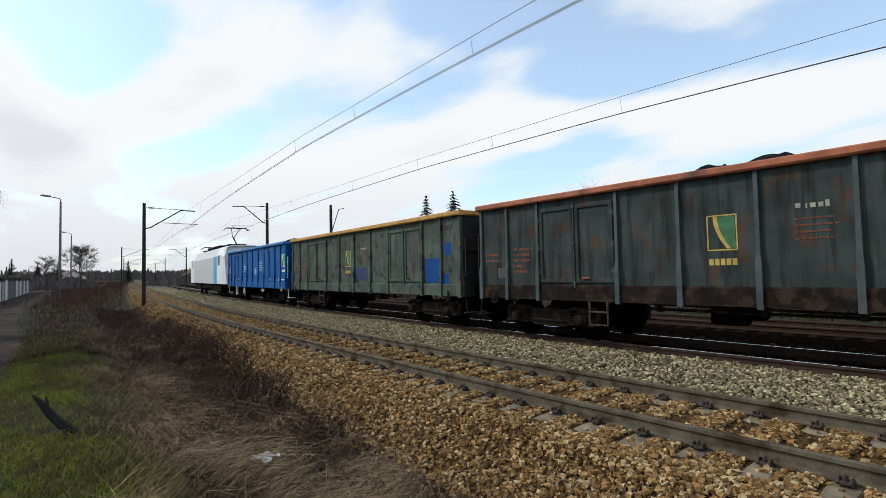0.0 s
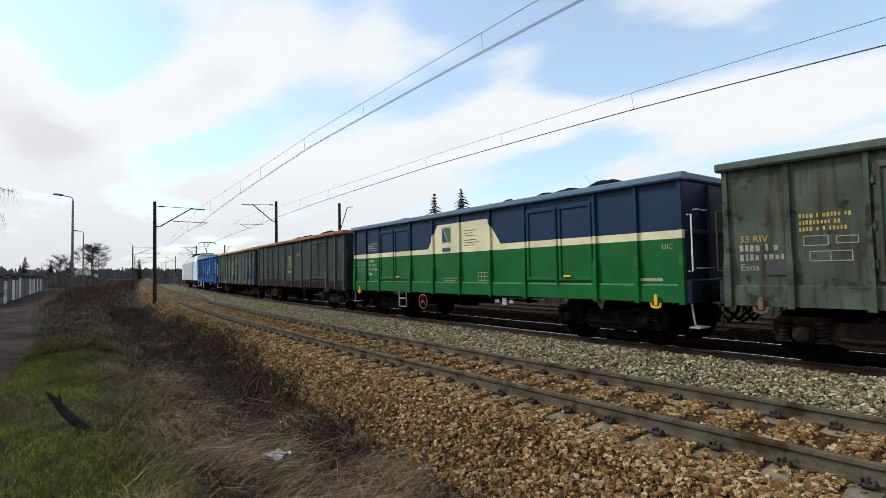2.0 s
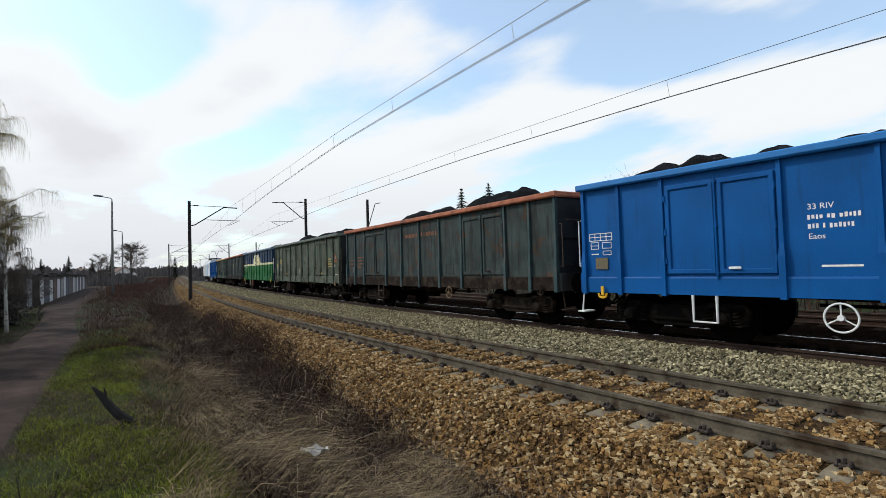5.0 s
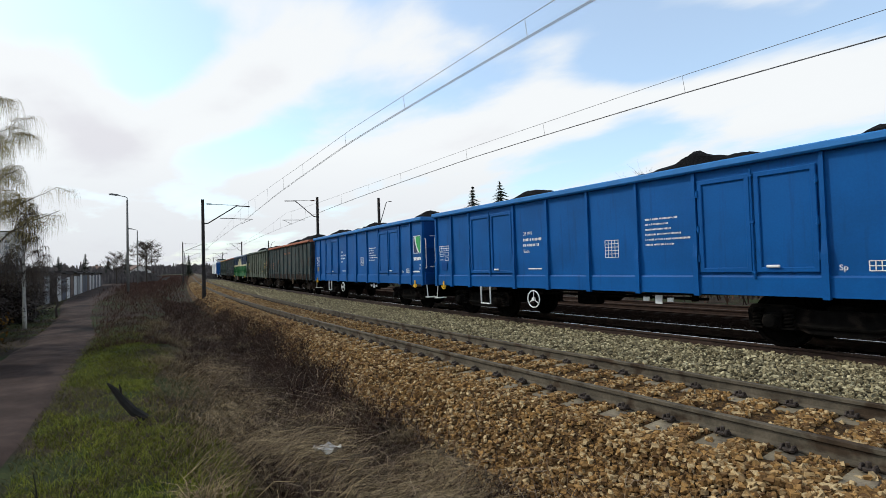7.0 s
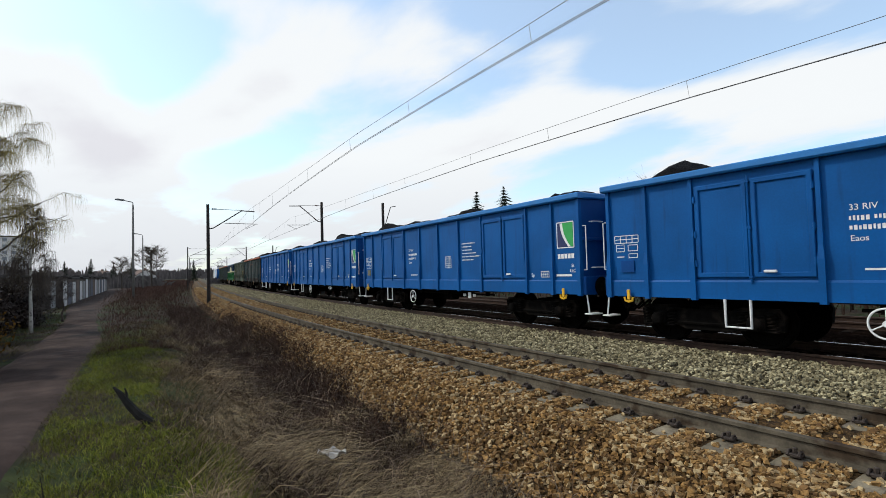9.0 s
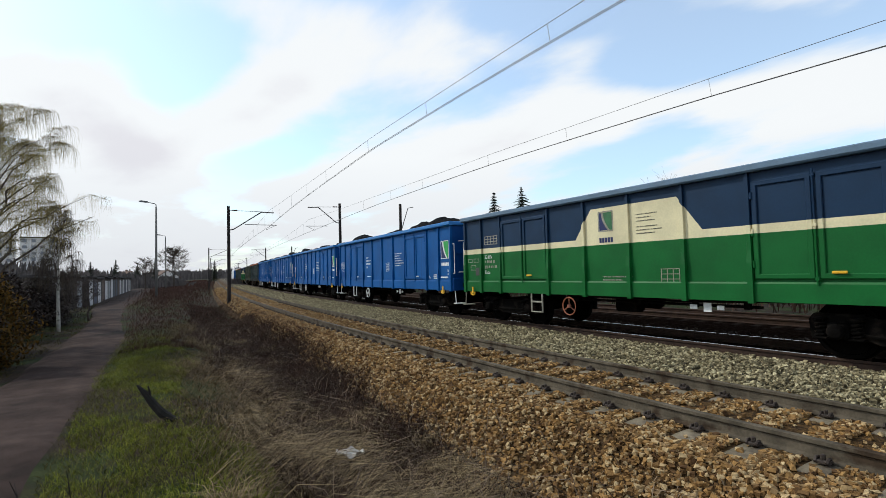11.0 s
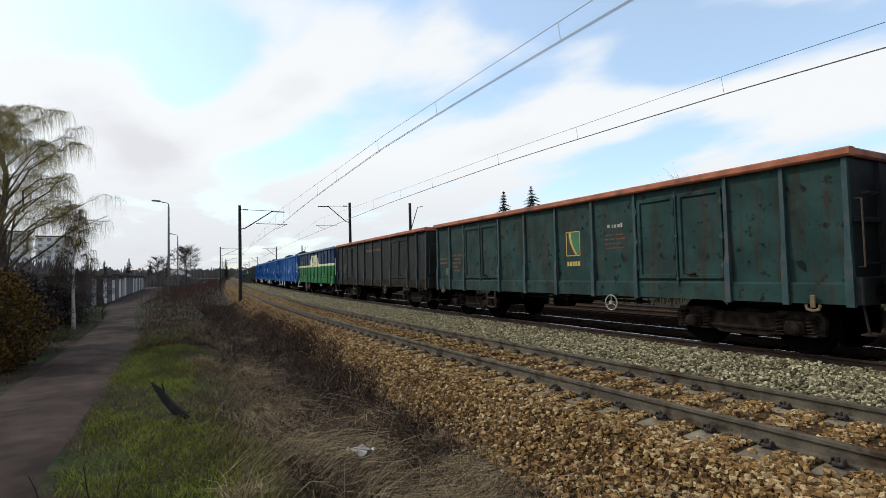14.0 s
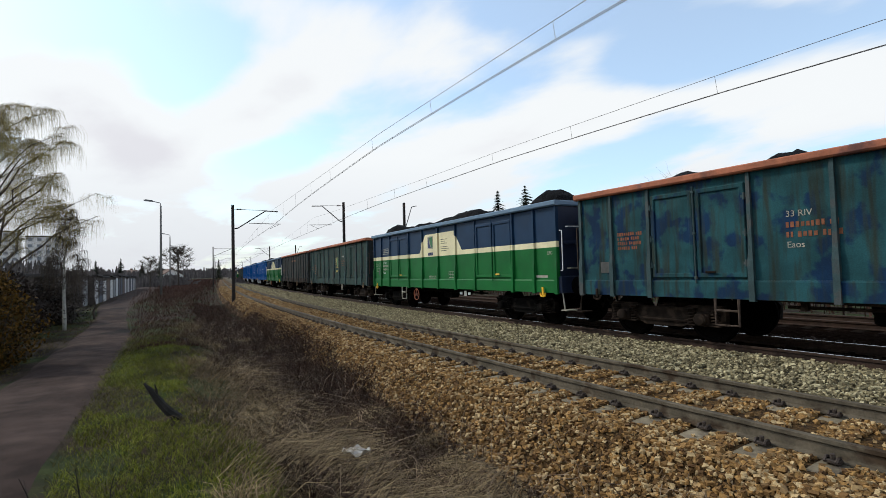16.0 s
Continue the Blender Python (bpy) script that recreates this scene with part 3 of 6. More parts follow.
def overhead_wire(name, mid, swing, far_z, near_z, gap, sag, supports, label):
    """A messenger wire that sags between its supports, the contact wire under it, and droppers."""
    root = empty(name, Matrix.Identity(4), label, "overhead wire", "overhead wires", "structure")
    s = np.concatenate([np.arange(-20, 60, 1.0), np.arange(60, 240, 4.0)])

    def level(q):
        return float(np.interp(q, [0, 6, 14, 26, 40], [near_z, near_z * 0.55 + far_z * 0.45, near_z * 0.2 + far_z * 0.8, far_z, far_z]))

    def off(q):
        """The wire swings away from the middle of the track towards its first mast."""
        return mid + float(np.interp(q, [5, 14, 19, 40, 108, 240], [0, 0.1 * swing, 0.3 * swing, swing, 0.6, 0.3]))

    def messenger(q):
        for a, b in zip(supports[:-1], supports[1:]):
            if a <= q <= b:
                u = (q - a) / (b - a)
                return level(q) + gap - sag * 4 * u * (1 - u)
        return level(q) + gap
    part("contact_wire", Shape().tube([on_line(q, off(q), level(q)) for q in s], 0.007, 5), wire_metal, root)
    part("contact_wire", Shape().tube([on_line(q, off(q) + 0.05, level(q) + 0.005) for q in s], 0.007, 5), wire_metal, root)
    part("messenger_wire", Shape().tube([on_line(q, off(q), messenger(q)) for q in s], 0.006, 5), wire_metal, root)
    for k in range(22):
        q = -8.0 + k * 4.6 + 0.5 * math.sin(k * 2.3)
        part("dropper", Shape().tube([on_line(q, off(q), level(q) + 0.01), on_line(q + 0.05, off(q), messenger(q))], 0.004, 4), wire_metal, root)
    return root


overhead_wire("overhead_wire", NEAR_MID, 1.03, 5.26, 5.26, 1.2, 0.88, [-24, 40, 108, 172, 240], "thin dark overhead wires above the near track")
overhead_wire("overhead_wire", FAR_MID, 0.4, 5.26, 4.9, 1.1, 0.75, [-20, 44.6, 108, 172, 240], "thin dark overhead wires above the train")

# ---- the goods train ----
HALF, REAR_L, LOW, SILL, TOP = 1.45, 6.4, 0.89, 1.17, 3.08      # half width, half length, heights of a wagon body
# Grime black lowered further: shade below the wagons is in this colour.
under_black = material("grimy_shaded_underframe", (0.005, 0.0045, 0.004), rough=0.95, vary=0.4, scale=6, fine=50, bump=0.3, spec=0.05, second=(0.014, 0.011, 0.009), patch=0.35, patch_scale=3)
under_brown = material("rusty_brown_underframe", (0.02, 0.014, 0.0105), rough=0.85, vary=0.4, scale=6, fine=50, bump=0.3, spec=0.08, second=(0.036, 0.025, 0.018), patch=0.4, patch_scale=3)
# Steel wheels coloured near black to stand for the shade behind the frames.
wheel_steel = material("worn_shaded_wheel_steel", (0.004, 0.0035, 0.003), rough=0.9, metal=0.0, spec=0.02, vary=0.3, scale=6, fine=40, bump=0.15)
white_paint = material("white_paint", (0.75, 0.75, 0.73), rough=0.5, vary=0.1, scale=9, fine=40, bump=0.1)
yellow_paint = material("yellow_paint", (0.75, 0.42, 0.02), rough=0.5, vary=0.12, scale=9, fine=40, bump=0.1)
orange_paint = material("faded_orange_paint", (0.20, 0.07, 0.03), rough=0.8, vary=0.3, scale=9, fine=70, bump=0.1)
dull_white = material("faded_cream_paint", (0.33, 0.31, 0.25), rough=0.7, vary=0.25, scale=9, fine=60, bump=0.1)
coal = material("black_coal", (0.006, 0.006, 0.007), rough=0.9, spec=0.1, vary=0.5, scale=8, fine=30, bump=1.0, bump_size=0.06)
dark_inside = material("dark_inner_steel", (0.03, 0.025, 0.022), rough=0.9, vary=0.3, scale=5, fine=40, bump=0.2)

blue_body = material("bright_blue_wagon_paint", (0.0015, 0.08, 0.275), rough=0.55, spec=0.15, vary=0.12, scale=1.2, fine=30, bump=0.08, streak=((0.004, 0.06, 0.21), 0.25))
# Side blue darkened, so that shade on the end walls sits in the colour.
blue_end = material("shaded_blue_end_paint", (0.002, 0.055, 0.22), rough=0.55, spec=0.15, vary=0.12, scale=1.2, fine=30, bump=0.08)
blue_rim = material("light_blue_rim_paint", (0.01, 0.15, 0.42), rough=0.5, vary=0.1, scale=2, fine=30, bump=0.05)


def livery_base(nt, tc, mixc, ramp, noise_of):
    """Blue over green with a cream band that rises to a panel in the middle."""
    sep = nt.nodes.new("ShaderNodeSeparateXYZ")
    nt.links.new(tc.outputs["Object"], sep.inputs[0])

    def calc(op, a, b):
        n = nt.nodes.new("ShaderNodeMath")
        n.operation = op
        for i, v in enumerate((a, b)):
            if isinstance(v, (int, float)):
                n.inputs[i].default_value = v
            else:
                nt.links.new(v, n.inputs[i])
        return n.outputs[0]
    y, z = sep.outputs[1], sep.outputs[2]
    side = calc("ABSOLUTE", calc("ADD", y, 0.05), 0)
    rise = calc("MINIMUM", calc("MAXIMUM", calc("MULTIPLY", calc("SUBTRACT", 1.6, side), 1.35), 0.0), 0.68)
    edge = calc("ADD", rise, 2.19)
    col = mixc(calc("GREATER_THAN", z, 2.04), (0.004, 0.105, 0.02), (0.70, 0.63, 0.40))
    col = mixc(calc("GREATER_THAN", z, edge), col, (0.006, 0.027, 0.066))
    return col


green_body = material("green_cream_and_blue_wagon_paint", livery_base, rough=0.5, spec=0.2, vary=0.12, scale=1.5, fine=30, bump=0.08)
navy_end = material("navy_end_paint", (0.01, 0.018, 0.045), rough=0.5, vary=0.2, scale=2, fine=30, bump=0.08)
navy_rim = material("slate_blue_rim_paint", (0.10, 0.165, 0.24), rough=0.5, vary=0.12, scale=2, fine=30, bump=0.05)


def worn(name, base, patchcol, amount, streakcol, pscale=2.2):
    return material(name, base, rough=0.8, spec=0.15, vary=0.26, scale=2.0, fine=45, bump=0.2, second=patchcol, patch=amount, patch_scale=pscale, streak=(streakcol, 0.62))


grey_body = worn("grimy_grey_green_wagon_paint", (0.042, 0.056, 0.053), (0.075, 0.045, 0.03), 0.2, (0.024, 0.025, 0.023))
faded_body = worn("faded_grey_green_wagon_paint", (0.07, 0.10, 0.083), (0.024, 0.034, 0.042), 0.2, (0.068, 0.05, 0.036), 3.0)
olive_body = worn("faded_olive_green_wagon_paint", (0.082, 0.102, 0.076), (0.036, 0.039, 0.027), 0.2, (0.058, 0.05, 0.032), 3.2)
scuff_body = worn("scuffed_teal_grey_wagon_paint", (0.020, 0.050, 0.044), (0.006, 0.01, 0.010), 0.15, (0.034, 0.03, 0.022), 5.0)
teal_body = worn("patchy_teal_blue_wagon_paint", (0.016, 0.068, 0.078), (0.005, 0.024, 0.064), 0.4, (0.022, 0.034, 0.028), 2.4)
dim_body = worn("sooty_dark_green_wagon_paint", (0.025, 0.028, 0.026), (0.04, 0.024, 0.016), 0.22, (0.009, 0.009, 0.008))
grey_end = worn("grimy_dark_end_paint", (0.026, 0.03, 0.03), (0.045, 0.035, 0.03), 0.1, (0.03, 0.025, 0.02))
red_rim = material("faded_red_oxide_rim", (0.36, 0.115, 0.055), rough=0.75, vary=0.25, scale=4, fine=50, bump=0.2, second=(0.16, 0.06, 0.045), patch=0.15)
ochre_rim = material("yellow_ochre_rim", (0.48, 0.26, 0.06), rough=0.7, vary=0.2, scale=4, fine=50, bump=0.2)
olive_rim = material("grey_green_rim", (0.085, 0.11, 0.09), rough=0.7, vary=0.2, scale=4, fine=50, bump=0.2)
teal_post = material("teal_post_paint", (0.02, 0.05, 0.054), rough=0.7, vary=0.3, scale=3, fine=45, bump=0.2, second=(0.04, 0.045, 0.045), patch=0.3, patch_scale=3)
dim_post = material("sooty_teal_post_paint", (0.012, 0.026, 0.028), rough=0.75, vary=0.3, scale=3, fine=45, bump=0.2, second=(0.022, 0.022, 0.021), patch=0.3, patch_scale=3)
grey_post = material("grey_blue_post_paint", (0.045, 0.062, 0.066), rough=0.6, vary=0.3, scale=3, fine=45, bump=0.2)
logo_green = material("logo_green_paint", (0.03, 0.33, 0.07), rough=0.5, vary=0.05, scale=9, fine=0, bump=0)
logo_navy = material("logo_navy_paint", (0.012, 0.02, 0.09), rough=0.5, vary=0.05, scale=9, fine=0, bump=0)
logo_dull_green = material("faded_logo_green", (0.03, 0.13, 0.05), rough=0.6, vary=0.2, scale=9, fine=0, bump=0)
logo_yellow = material("faded_logo_yellow", (0.42, 0.30, 0.06), rough=0.6, vary=0.2, scale=9, fine=0, bump=0)
mesh_brown = material("brown_mesh_vent", (0.16, 0.13, 0.075), rough=0.6, vary=0.4, scale=40, fine=90, bump=0.4)
rust_tan = material("tan_rusty_paint", (0.17, 0.11, 0.06), rough=0.7, vary=0.3, scale=9, fine=60, bump=0.1)
vent_grey = material("vent_grey", (0.06, 0.06, 0.055), rough=0.6, vary=0.2, scale=9, fine=50, bump=0.2)

POSTS = [6.33, 5.45, 4.5, 2.5, 1.27, 0.0, -1.27, -2.5, -4.5, -5.45, -6.33]
DOORS = [(4.5, 2.5), (-2.5, -4.5)]


def side_sheet(g):
    sh = Shape()
    sh.box(g * (HALF - 0.09), 0, (SILL + TOP) / 2, 0.04, 12.74, TOP - SILL)
    return sh


def sill_beam(g):
    sh = Shape()
    sh.prism([(g * (HALF - 0.07), LOW), (g * (HALF - 0.03), LOW), (g * (HALF - 0.03), SILL + 0.02), (g * (HALF - 0.045), SILL + 0.05), (g * (HALF - 0.19), SILL + 0.05), (g * (HALF - 0.19), SILL - 0.04), (g * (HALF - 0.07), SILL - 0.04)], "y", -6.37, 6.37)
    return sh


def post_shape(g, y, corner):
    """A pressed post that is deeper and wider at its foot."""
    w = 0.036 if corner else 0.032
    sh = Shape()
    f = HALF - 0.072
    out = [(f, TOP), (f + 0.055, TOP), (f + 0.06, 1.75), (f + 0.085, 1.55), (f + 0.085, LOW - 0.03), (f, LOW - 0.03)]
    n = len(out)
    vs = []
    for d in (-1, 1):
        vs += [(g * a, y + d * w * (1.5 if b < 1.6 else 1.0), b) for a, b in out]
    fs = [tuple(range(n)), tuple(range(2 * n - 1, n - 1, -1))] + [(i, (i + 1) % n, n + (i + 1) % n, n + i) for i in range(n)]
    return sh.add(vs, fs)


def door_leaf(g, y1, y2, framed):
    """One leaf: a sheet set in a raised pressed frame."""
    f = HALF - 0.068
    z1, z2 = SILL + 0.1, TOP - 0.16
    sh = Shape()
    mid, wide, high = (y1 + y2) / 2, abs(y1 - y2), z2 - z1
    if not framed:
        return sh.box(g * (f + 0.006), mid, (z1 + z2) / 2, 0.016, wide - 0.04, high)
    b = 0.085
    rings = [(0.0, 0.002), (0.0, 0.024), (0.012, 0.034), (b - 0.012, 0.034), (b, 0.024), (b, 0.002)]
    vs = []
    for inset, lift in rings:
        w, h = wide / 2 - inset, high / 2 - inset
        vs += [(g * (f + 0.012 + lift), mid + a * w, (z1 + z2) / 2 + c * h) for a, c in ((-1, -1), (1, -1), (1, 1), (-1, 1))]
    n = len(rings)
    return sh.add(vs, [(r * 4 + i, r * 4 + (i + 1) % 4, ((r + 1) % n) * 4 + (i + 1) % 4, ((r + 1) % n) * 4 + i) for r in range(n) for i in range(4)])


def hinge(g, y, z):
    return Shape().lathe([(-0.06, 0.022), (0.06, 0.022)], "z", (g * (HALF - 0.02), y, z), 8).box(g * (HALF - 0.03), y, z, 0.02, 0.11, 0.05)


def lock_bar(g, y):
    sh = Shape().tube([(g * (HALF - 0.012), y, SILL + 0.0), (g * (HALF - 0.012), y, TOP - 0.1)], 0.017, 6)
    for z in (SILL + 0.1, 2.1, TOP - 0.2):
        sh.box(g * (HALF - 0.02), y, z, 0.05, 0.06, 0.05, 0.008)
    return sh


def end_wall(g):
    sh = Shape().box(0, g * 6.34, (LOW + 0.25 + TOP) / 2, 2 * HALF - 0.16, 0.05, TOP - LOW - 0.25)
    for x in (-0.48, 0.48):
        sh.box(x, g * 6.39, (LOW + TOP) / 2 + 0.1, 0.09, 0.07, TOP - LOW - 0.25, 0.01)
    sh.box(0, g * 6.39, 2.15, 2 * HALF - 0.2, 0.05, 0.08, 0.01)
    return sh


def head_beam(g):
    return Shape().box(0, g * 6.42, LOW + 0.2, 2 * HALF - 0.1, 0.12, 0.42, 0.02)


def rim_shape():
    sh = Shape()
    prof = [(-0.05, 0.0), (0.085, 0.0), (0.11, 0.03), (0.11, 0.115), (0.085, 0.135), (-0.05, 0.135)]
    for g in (-1, 1):
        sh.prism([(g * (HALF - 0.05 + a), TOP + b) for a, b in prof], "y", -6.44, 6.44)
        sh.prism([(g * (6.33 + a), TOP + b) for a, b in prof], "x", -HALF + 0.09, HALF - 0.09)
    return sh


def floor_shape():
    sh = Shape().box(0, 0, SILL, 2 * HALF - 0.22, 12.6, 0.06)
    for x in (-0.35, 0.35):
        sh.box(x, 0, SILL - 0.2, 0.12, 12.5, 0.32)
    for y in (-2.3, -0.8, 0.8, 2.3):
        sh.box(0, y, SILL - 0.13, 2 * HALF - 0.3, 0.12, 0.2)
    return sh


def bogie_frame(g):
    """The cast side frame of a bogie: a bellied beam with two axle guards."""
    top = [(-1.32, 0.62), (-1.25, 0.72), (-0.6, 0.72), (-0.45, 0.66), (0.45, 0.66), (0.6, 0.72), (1.25, 0.72), (1.32, 0.62)]
    low = [(1.30, 0.34), (1.12, 0.34), (1.10, 0.52), (0.70, 0.52), (0.66, 0.38), (0.4, 0.28), (-0.4, 0.28), (-0.66, 0.38), (-0.70, 0.52), (-1.10, 0.52), (-1.12, 0.34), (-1.30, 0.34)]
    return Shape().prism(top + low, "x", g * 0.94, g * 1.06)


def axle_box(g, y):
    sh = Shape().box(g * 1.05, y, 0.46, 0.26, 0.28, 0.26, 0.04)
    sh.lathe([(0.0, 0.12), (0.06, 0.12), (0.09, 0.09), (0.10, 0.03)] if g > 0 else [(-0.10, 0.03), (-0.09, 0.09), (-0.06, 0.12), (0.0, 0.12)], "x", (g * 1.18, y, 0.46), 14)
    return sh


def coil_spring(g, y, d):
    sh = Shape()
    if d:
        n = 30
        sh.tube([(g * 1.10 + 0.075 * math.cos(k * 1.0), y + d + 0.075 * math.sin(k * 1.0), 0.36 + k * 0.0095) for k in range(n)], 0.017, 4)
        sh.box(g * 1.08, y + d, 0.345, 0.2, 0.2, 0.03, 0.008)
        sh.box(g * 1.08, y + d, 0.65, 0.2, 0.2, 0.03, 0.008)
    return sh


def brake_rigging(g):
    return Shape().tube([(g * 1.08, -1.25, 0.62), (g * 1.08, -0.5, 0.40), (g * 1.08, 0.5, 0.40), (g * 1.08, 1.25, 0.62)], 0.03, 6)


def wheelset_shape():
    sh = Shape()
    for g in (-1, 1):
        prof = [(-0.03, 0.10), (-0.03, 0.40), (-0.068, 0.415), (-0.068, 0.485), (-0.045, 0.487), (-0.035, 0.462), (0.068, 0.455), (0.068, 0.40), (0.02, 0.385), (0.02, 0.14), (0.09, 0.11), (0.09, 0.05)]
        sh.lathe([(g * d, r) for d, r in prof], "x", (g * 0.7525, 0, 0), 28)
        for k in range(3):
            w = k * 2.094
            sh.box(g * 0.785, 0.27 * math.cos(w), 0.27 * math.sin(w), 0.02, 0.07, 0.07)
    sh.lathe([(-1.1, 0.07), (-0.75, 0.085), (0.75, 0.085), (1.1, 0.07)], "x", (0, 0, 0), 12)
    return sh


def buffer_shape(x, g):
    sh = Shape()
    prof = [(0.0, 0.17), (0.04, 0.17), (0.05, 0.12), (0.30, 0.11), (0.31, 0.085), (0.50, 0.085), (0.51, 0.20), (0.53, 0.225), (0.55, 0.20), (0.56, 0.0)]
    return sh.lathe([(g * d, r) for d, r in prof], "y", (x, g * 6.46, 1.06), 18)


def coupling(g):
    sh = Shape().box(0, g * 6.6, 1.0, 0.1, 0.3, 0.14, 0.02)
    sh.tube([(0.05, g * 6.7, 1.0), (0.05, g * 6.98, 0.78)], 0.025, 6)
    sh.tube([(-0.05, g * 6.7, 1.0), (-0.05, g * 6.98, 0.78)], 0.025, 6)
    for x in (-0.35, 0.35):
        sh.tube([(x, g * 6.5, 0.95), (x, g * 6.6, 0.7), (x * 0.6, g * 6.8, 0.5), (x * 0.4, g * 7.0, 0.7)], 0.03, 6)
    return sh


def hand_wheel(x, y, z, r):
    n = 28
    sh = Shape().tube([(x, y + r * math.cos(2 * math.pi * k / n), z + r * math.sin(2 * math.pi * k / n)) for k in range(n)], 0.015, 7, True)
    for k in range(3):
        w = math.pi / 2 + k * 2.094
        sh.tube([(x, y, z), (x, y + r * math.cos(w), z + r * math.sin(w))], 0.011, 6)
    sh.lathe([(-0.03, 0.045), (0.03, 0.045)], "x", (x, y, z), 10)
    return sh


def step_iron(g, y, wide, double):
    x = g * (HALF - 0.02)
    sh = Shape().tube([(x, y + wide / 2, LOW), (x, y + wide / 2, 0.42), (x, y - wide / 2, 0.42), (x, y - wide / 2, LOW)], 0.024, 6)
    if double:
        sh.tube([(x, y + wide / 2, 0.68), (x, y - wide / 2, 0.68)], 0.022, 6)
    return sh


def tow_hook(g, y):
    x = g * (HALF + 0.03)
    sh = Shape().box(x, y, 0.93, 0.03, 0.07, 0.2, 0.008)
    sh.tube([(x, y - 0.1, 0.88), (x, y - 0.08, 0.81), (x, y, 0.785), (x, y + 0.08, 0.81), (x, y + 0.1, 0.88)], 0.025, 6)
    return sh


def grab_rail(points):
    return Shape().tube(points, 0.014, 6)


def tank_shape():
    return Shape().lathe([(-0.5, 0.05), (-0.47, 0.16), (-0.4, 0.2), (0.4, 0.2), (0.47, 0.16), (0.5, 0.05)], "y", (0.2, 0.9, 0.72), 16).box(-0.4, 0.85, 0.68, 0.35, 0.6, 0.4, 0.04)


def pipe_run():
    sh = Shape().tube([(-1.1, 4.5, 0.93), (-1.1, 1.2, 0.85), (-1.1, -1.0, 0.82), (-1.1, -4.5, 0.93)], 0.025, 6)
    sh.tube([(-0.9, 2.2, 0.75), (-0.9, -2.4, 0.75)], 0.03, 6)
    for y in (1.9, 0.1, -1.2, -2.2):
        sh.box(-1.0, y, 0.86, 0.08, 0.1, 0.3)
    return sh


SIDE_X = -(HALF - 0.068)     # the outer face of the side sheet that faces the path


def bars(rects, depth=0.003):
    """Flat raised marks: (y centre, z centre, width, height)."""
    sh = Shape()
    for y, z, w, h in rects:
        sh.box(SIDE_X - 0.002 - depth / 2, y, z, depth, w, h)
    return sh


def lines_of_bars(y, z, widths, step, h, seed):
    """Rows of small bars, ragged like words, that start at y and run towards the rear."""
    rnd = random.Random(seed)
    out = []
    for k, w in enumerate(widths):
        p = 0.0
        while p < w:
            q = h * rnd.uniform(0.35, 0.6)
            out.append((y - p - q / 2, z - k * step + h * rnd.choice((0, 0, 0.08)), q, h * rnd.choice((1, 1, 0.8))))
            p += q + h * (0.28 if rnd.random() < 0.8 else 0.8)
    return out


def box_outline(y, z, w, h, t, cols=1, rws=1):
    out = [(y, z + h / 2, w, t), (y, z - h / 2, w, t)]
    for k in range(cols + 1):
        out.append((y - w / 2 + k * w / cols, z, t, h))
    for k in range(1, rws):
        out.append((y, z - h / 2 + k * h / rws, w, t))
    return out


def lettering(text, size, y, z, mat, parent, name="lettering"):
    cu = bpy.data.curves.new(name, "FONT")
    cu.body, cu.size, cu.extrude, cu.space_line = text, size, 0.001, 1.0
    tmp = bpy.data.objects.new("tmp", cu)
    me = bpy.data.meshes.new_from_object(tmp)
    bpy.data.objects.remove(tmp)
    for v in me.vertices:
        a, b = v.co.x, v.co.y
        v.co = (SIDE_X - 0.004 + v.co.z, y - a, z + b)
    return part(name, me, mat, parent)


def logo(parent, y, z, w, h, c_left, c_right, c_band, frame_mat, name_mat):
    """A two-colour badge split by a curved band, with a word mark drawn as plain bars below it."""
    def curve_pts(shift):
        return [(y + w * (0.16 - 0.5 * u * u) + shift - w * 0.0, z + h / 2 - h * u) for u in [k / 8 for k in range(9)]]
    x = SIDE_X

    def sheet(outline, lift):
        return Shape().prism(outline, "x", x - lift - 0.002, x - lift)
    part("badge_frame", bars(box_outline(y, z, w + 0.04, h + 0.04, 0.022)), frame_mat, parent)
    part("badge", sheet([(y - w / 2, z - h / 2), (y + w / 2, z - h / 2), (y + w / 2, z + h / 2), (y - w / 2, z + h / 2)], 0.001), c_left, parent)
    band = curve_pts(0.0)
    left = curve_pts(w * 0.16)
    part("badge_band", sheet(band + left[::-1], 0.006), c_band, parent)
    part("badge_field", sheet(band + [(y - w / 2, z - h / 2), (y - w / 2, z + h / 2)], 0.004), c_right, parent)
    zz = z - h / 2 - 0.16
    part("word_mark", bars([(y + w * (0.44 - 0.22 * k), zz - 0.06, w * 0.17, 0.11) for k in range(5)]), name_mat, parent)


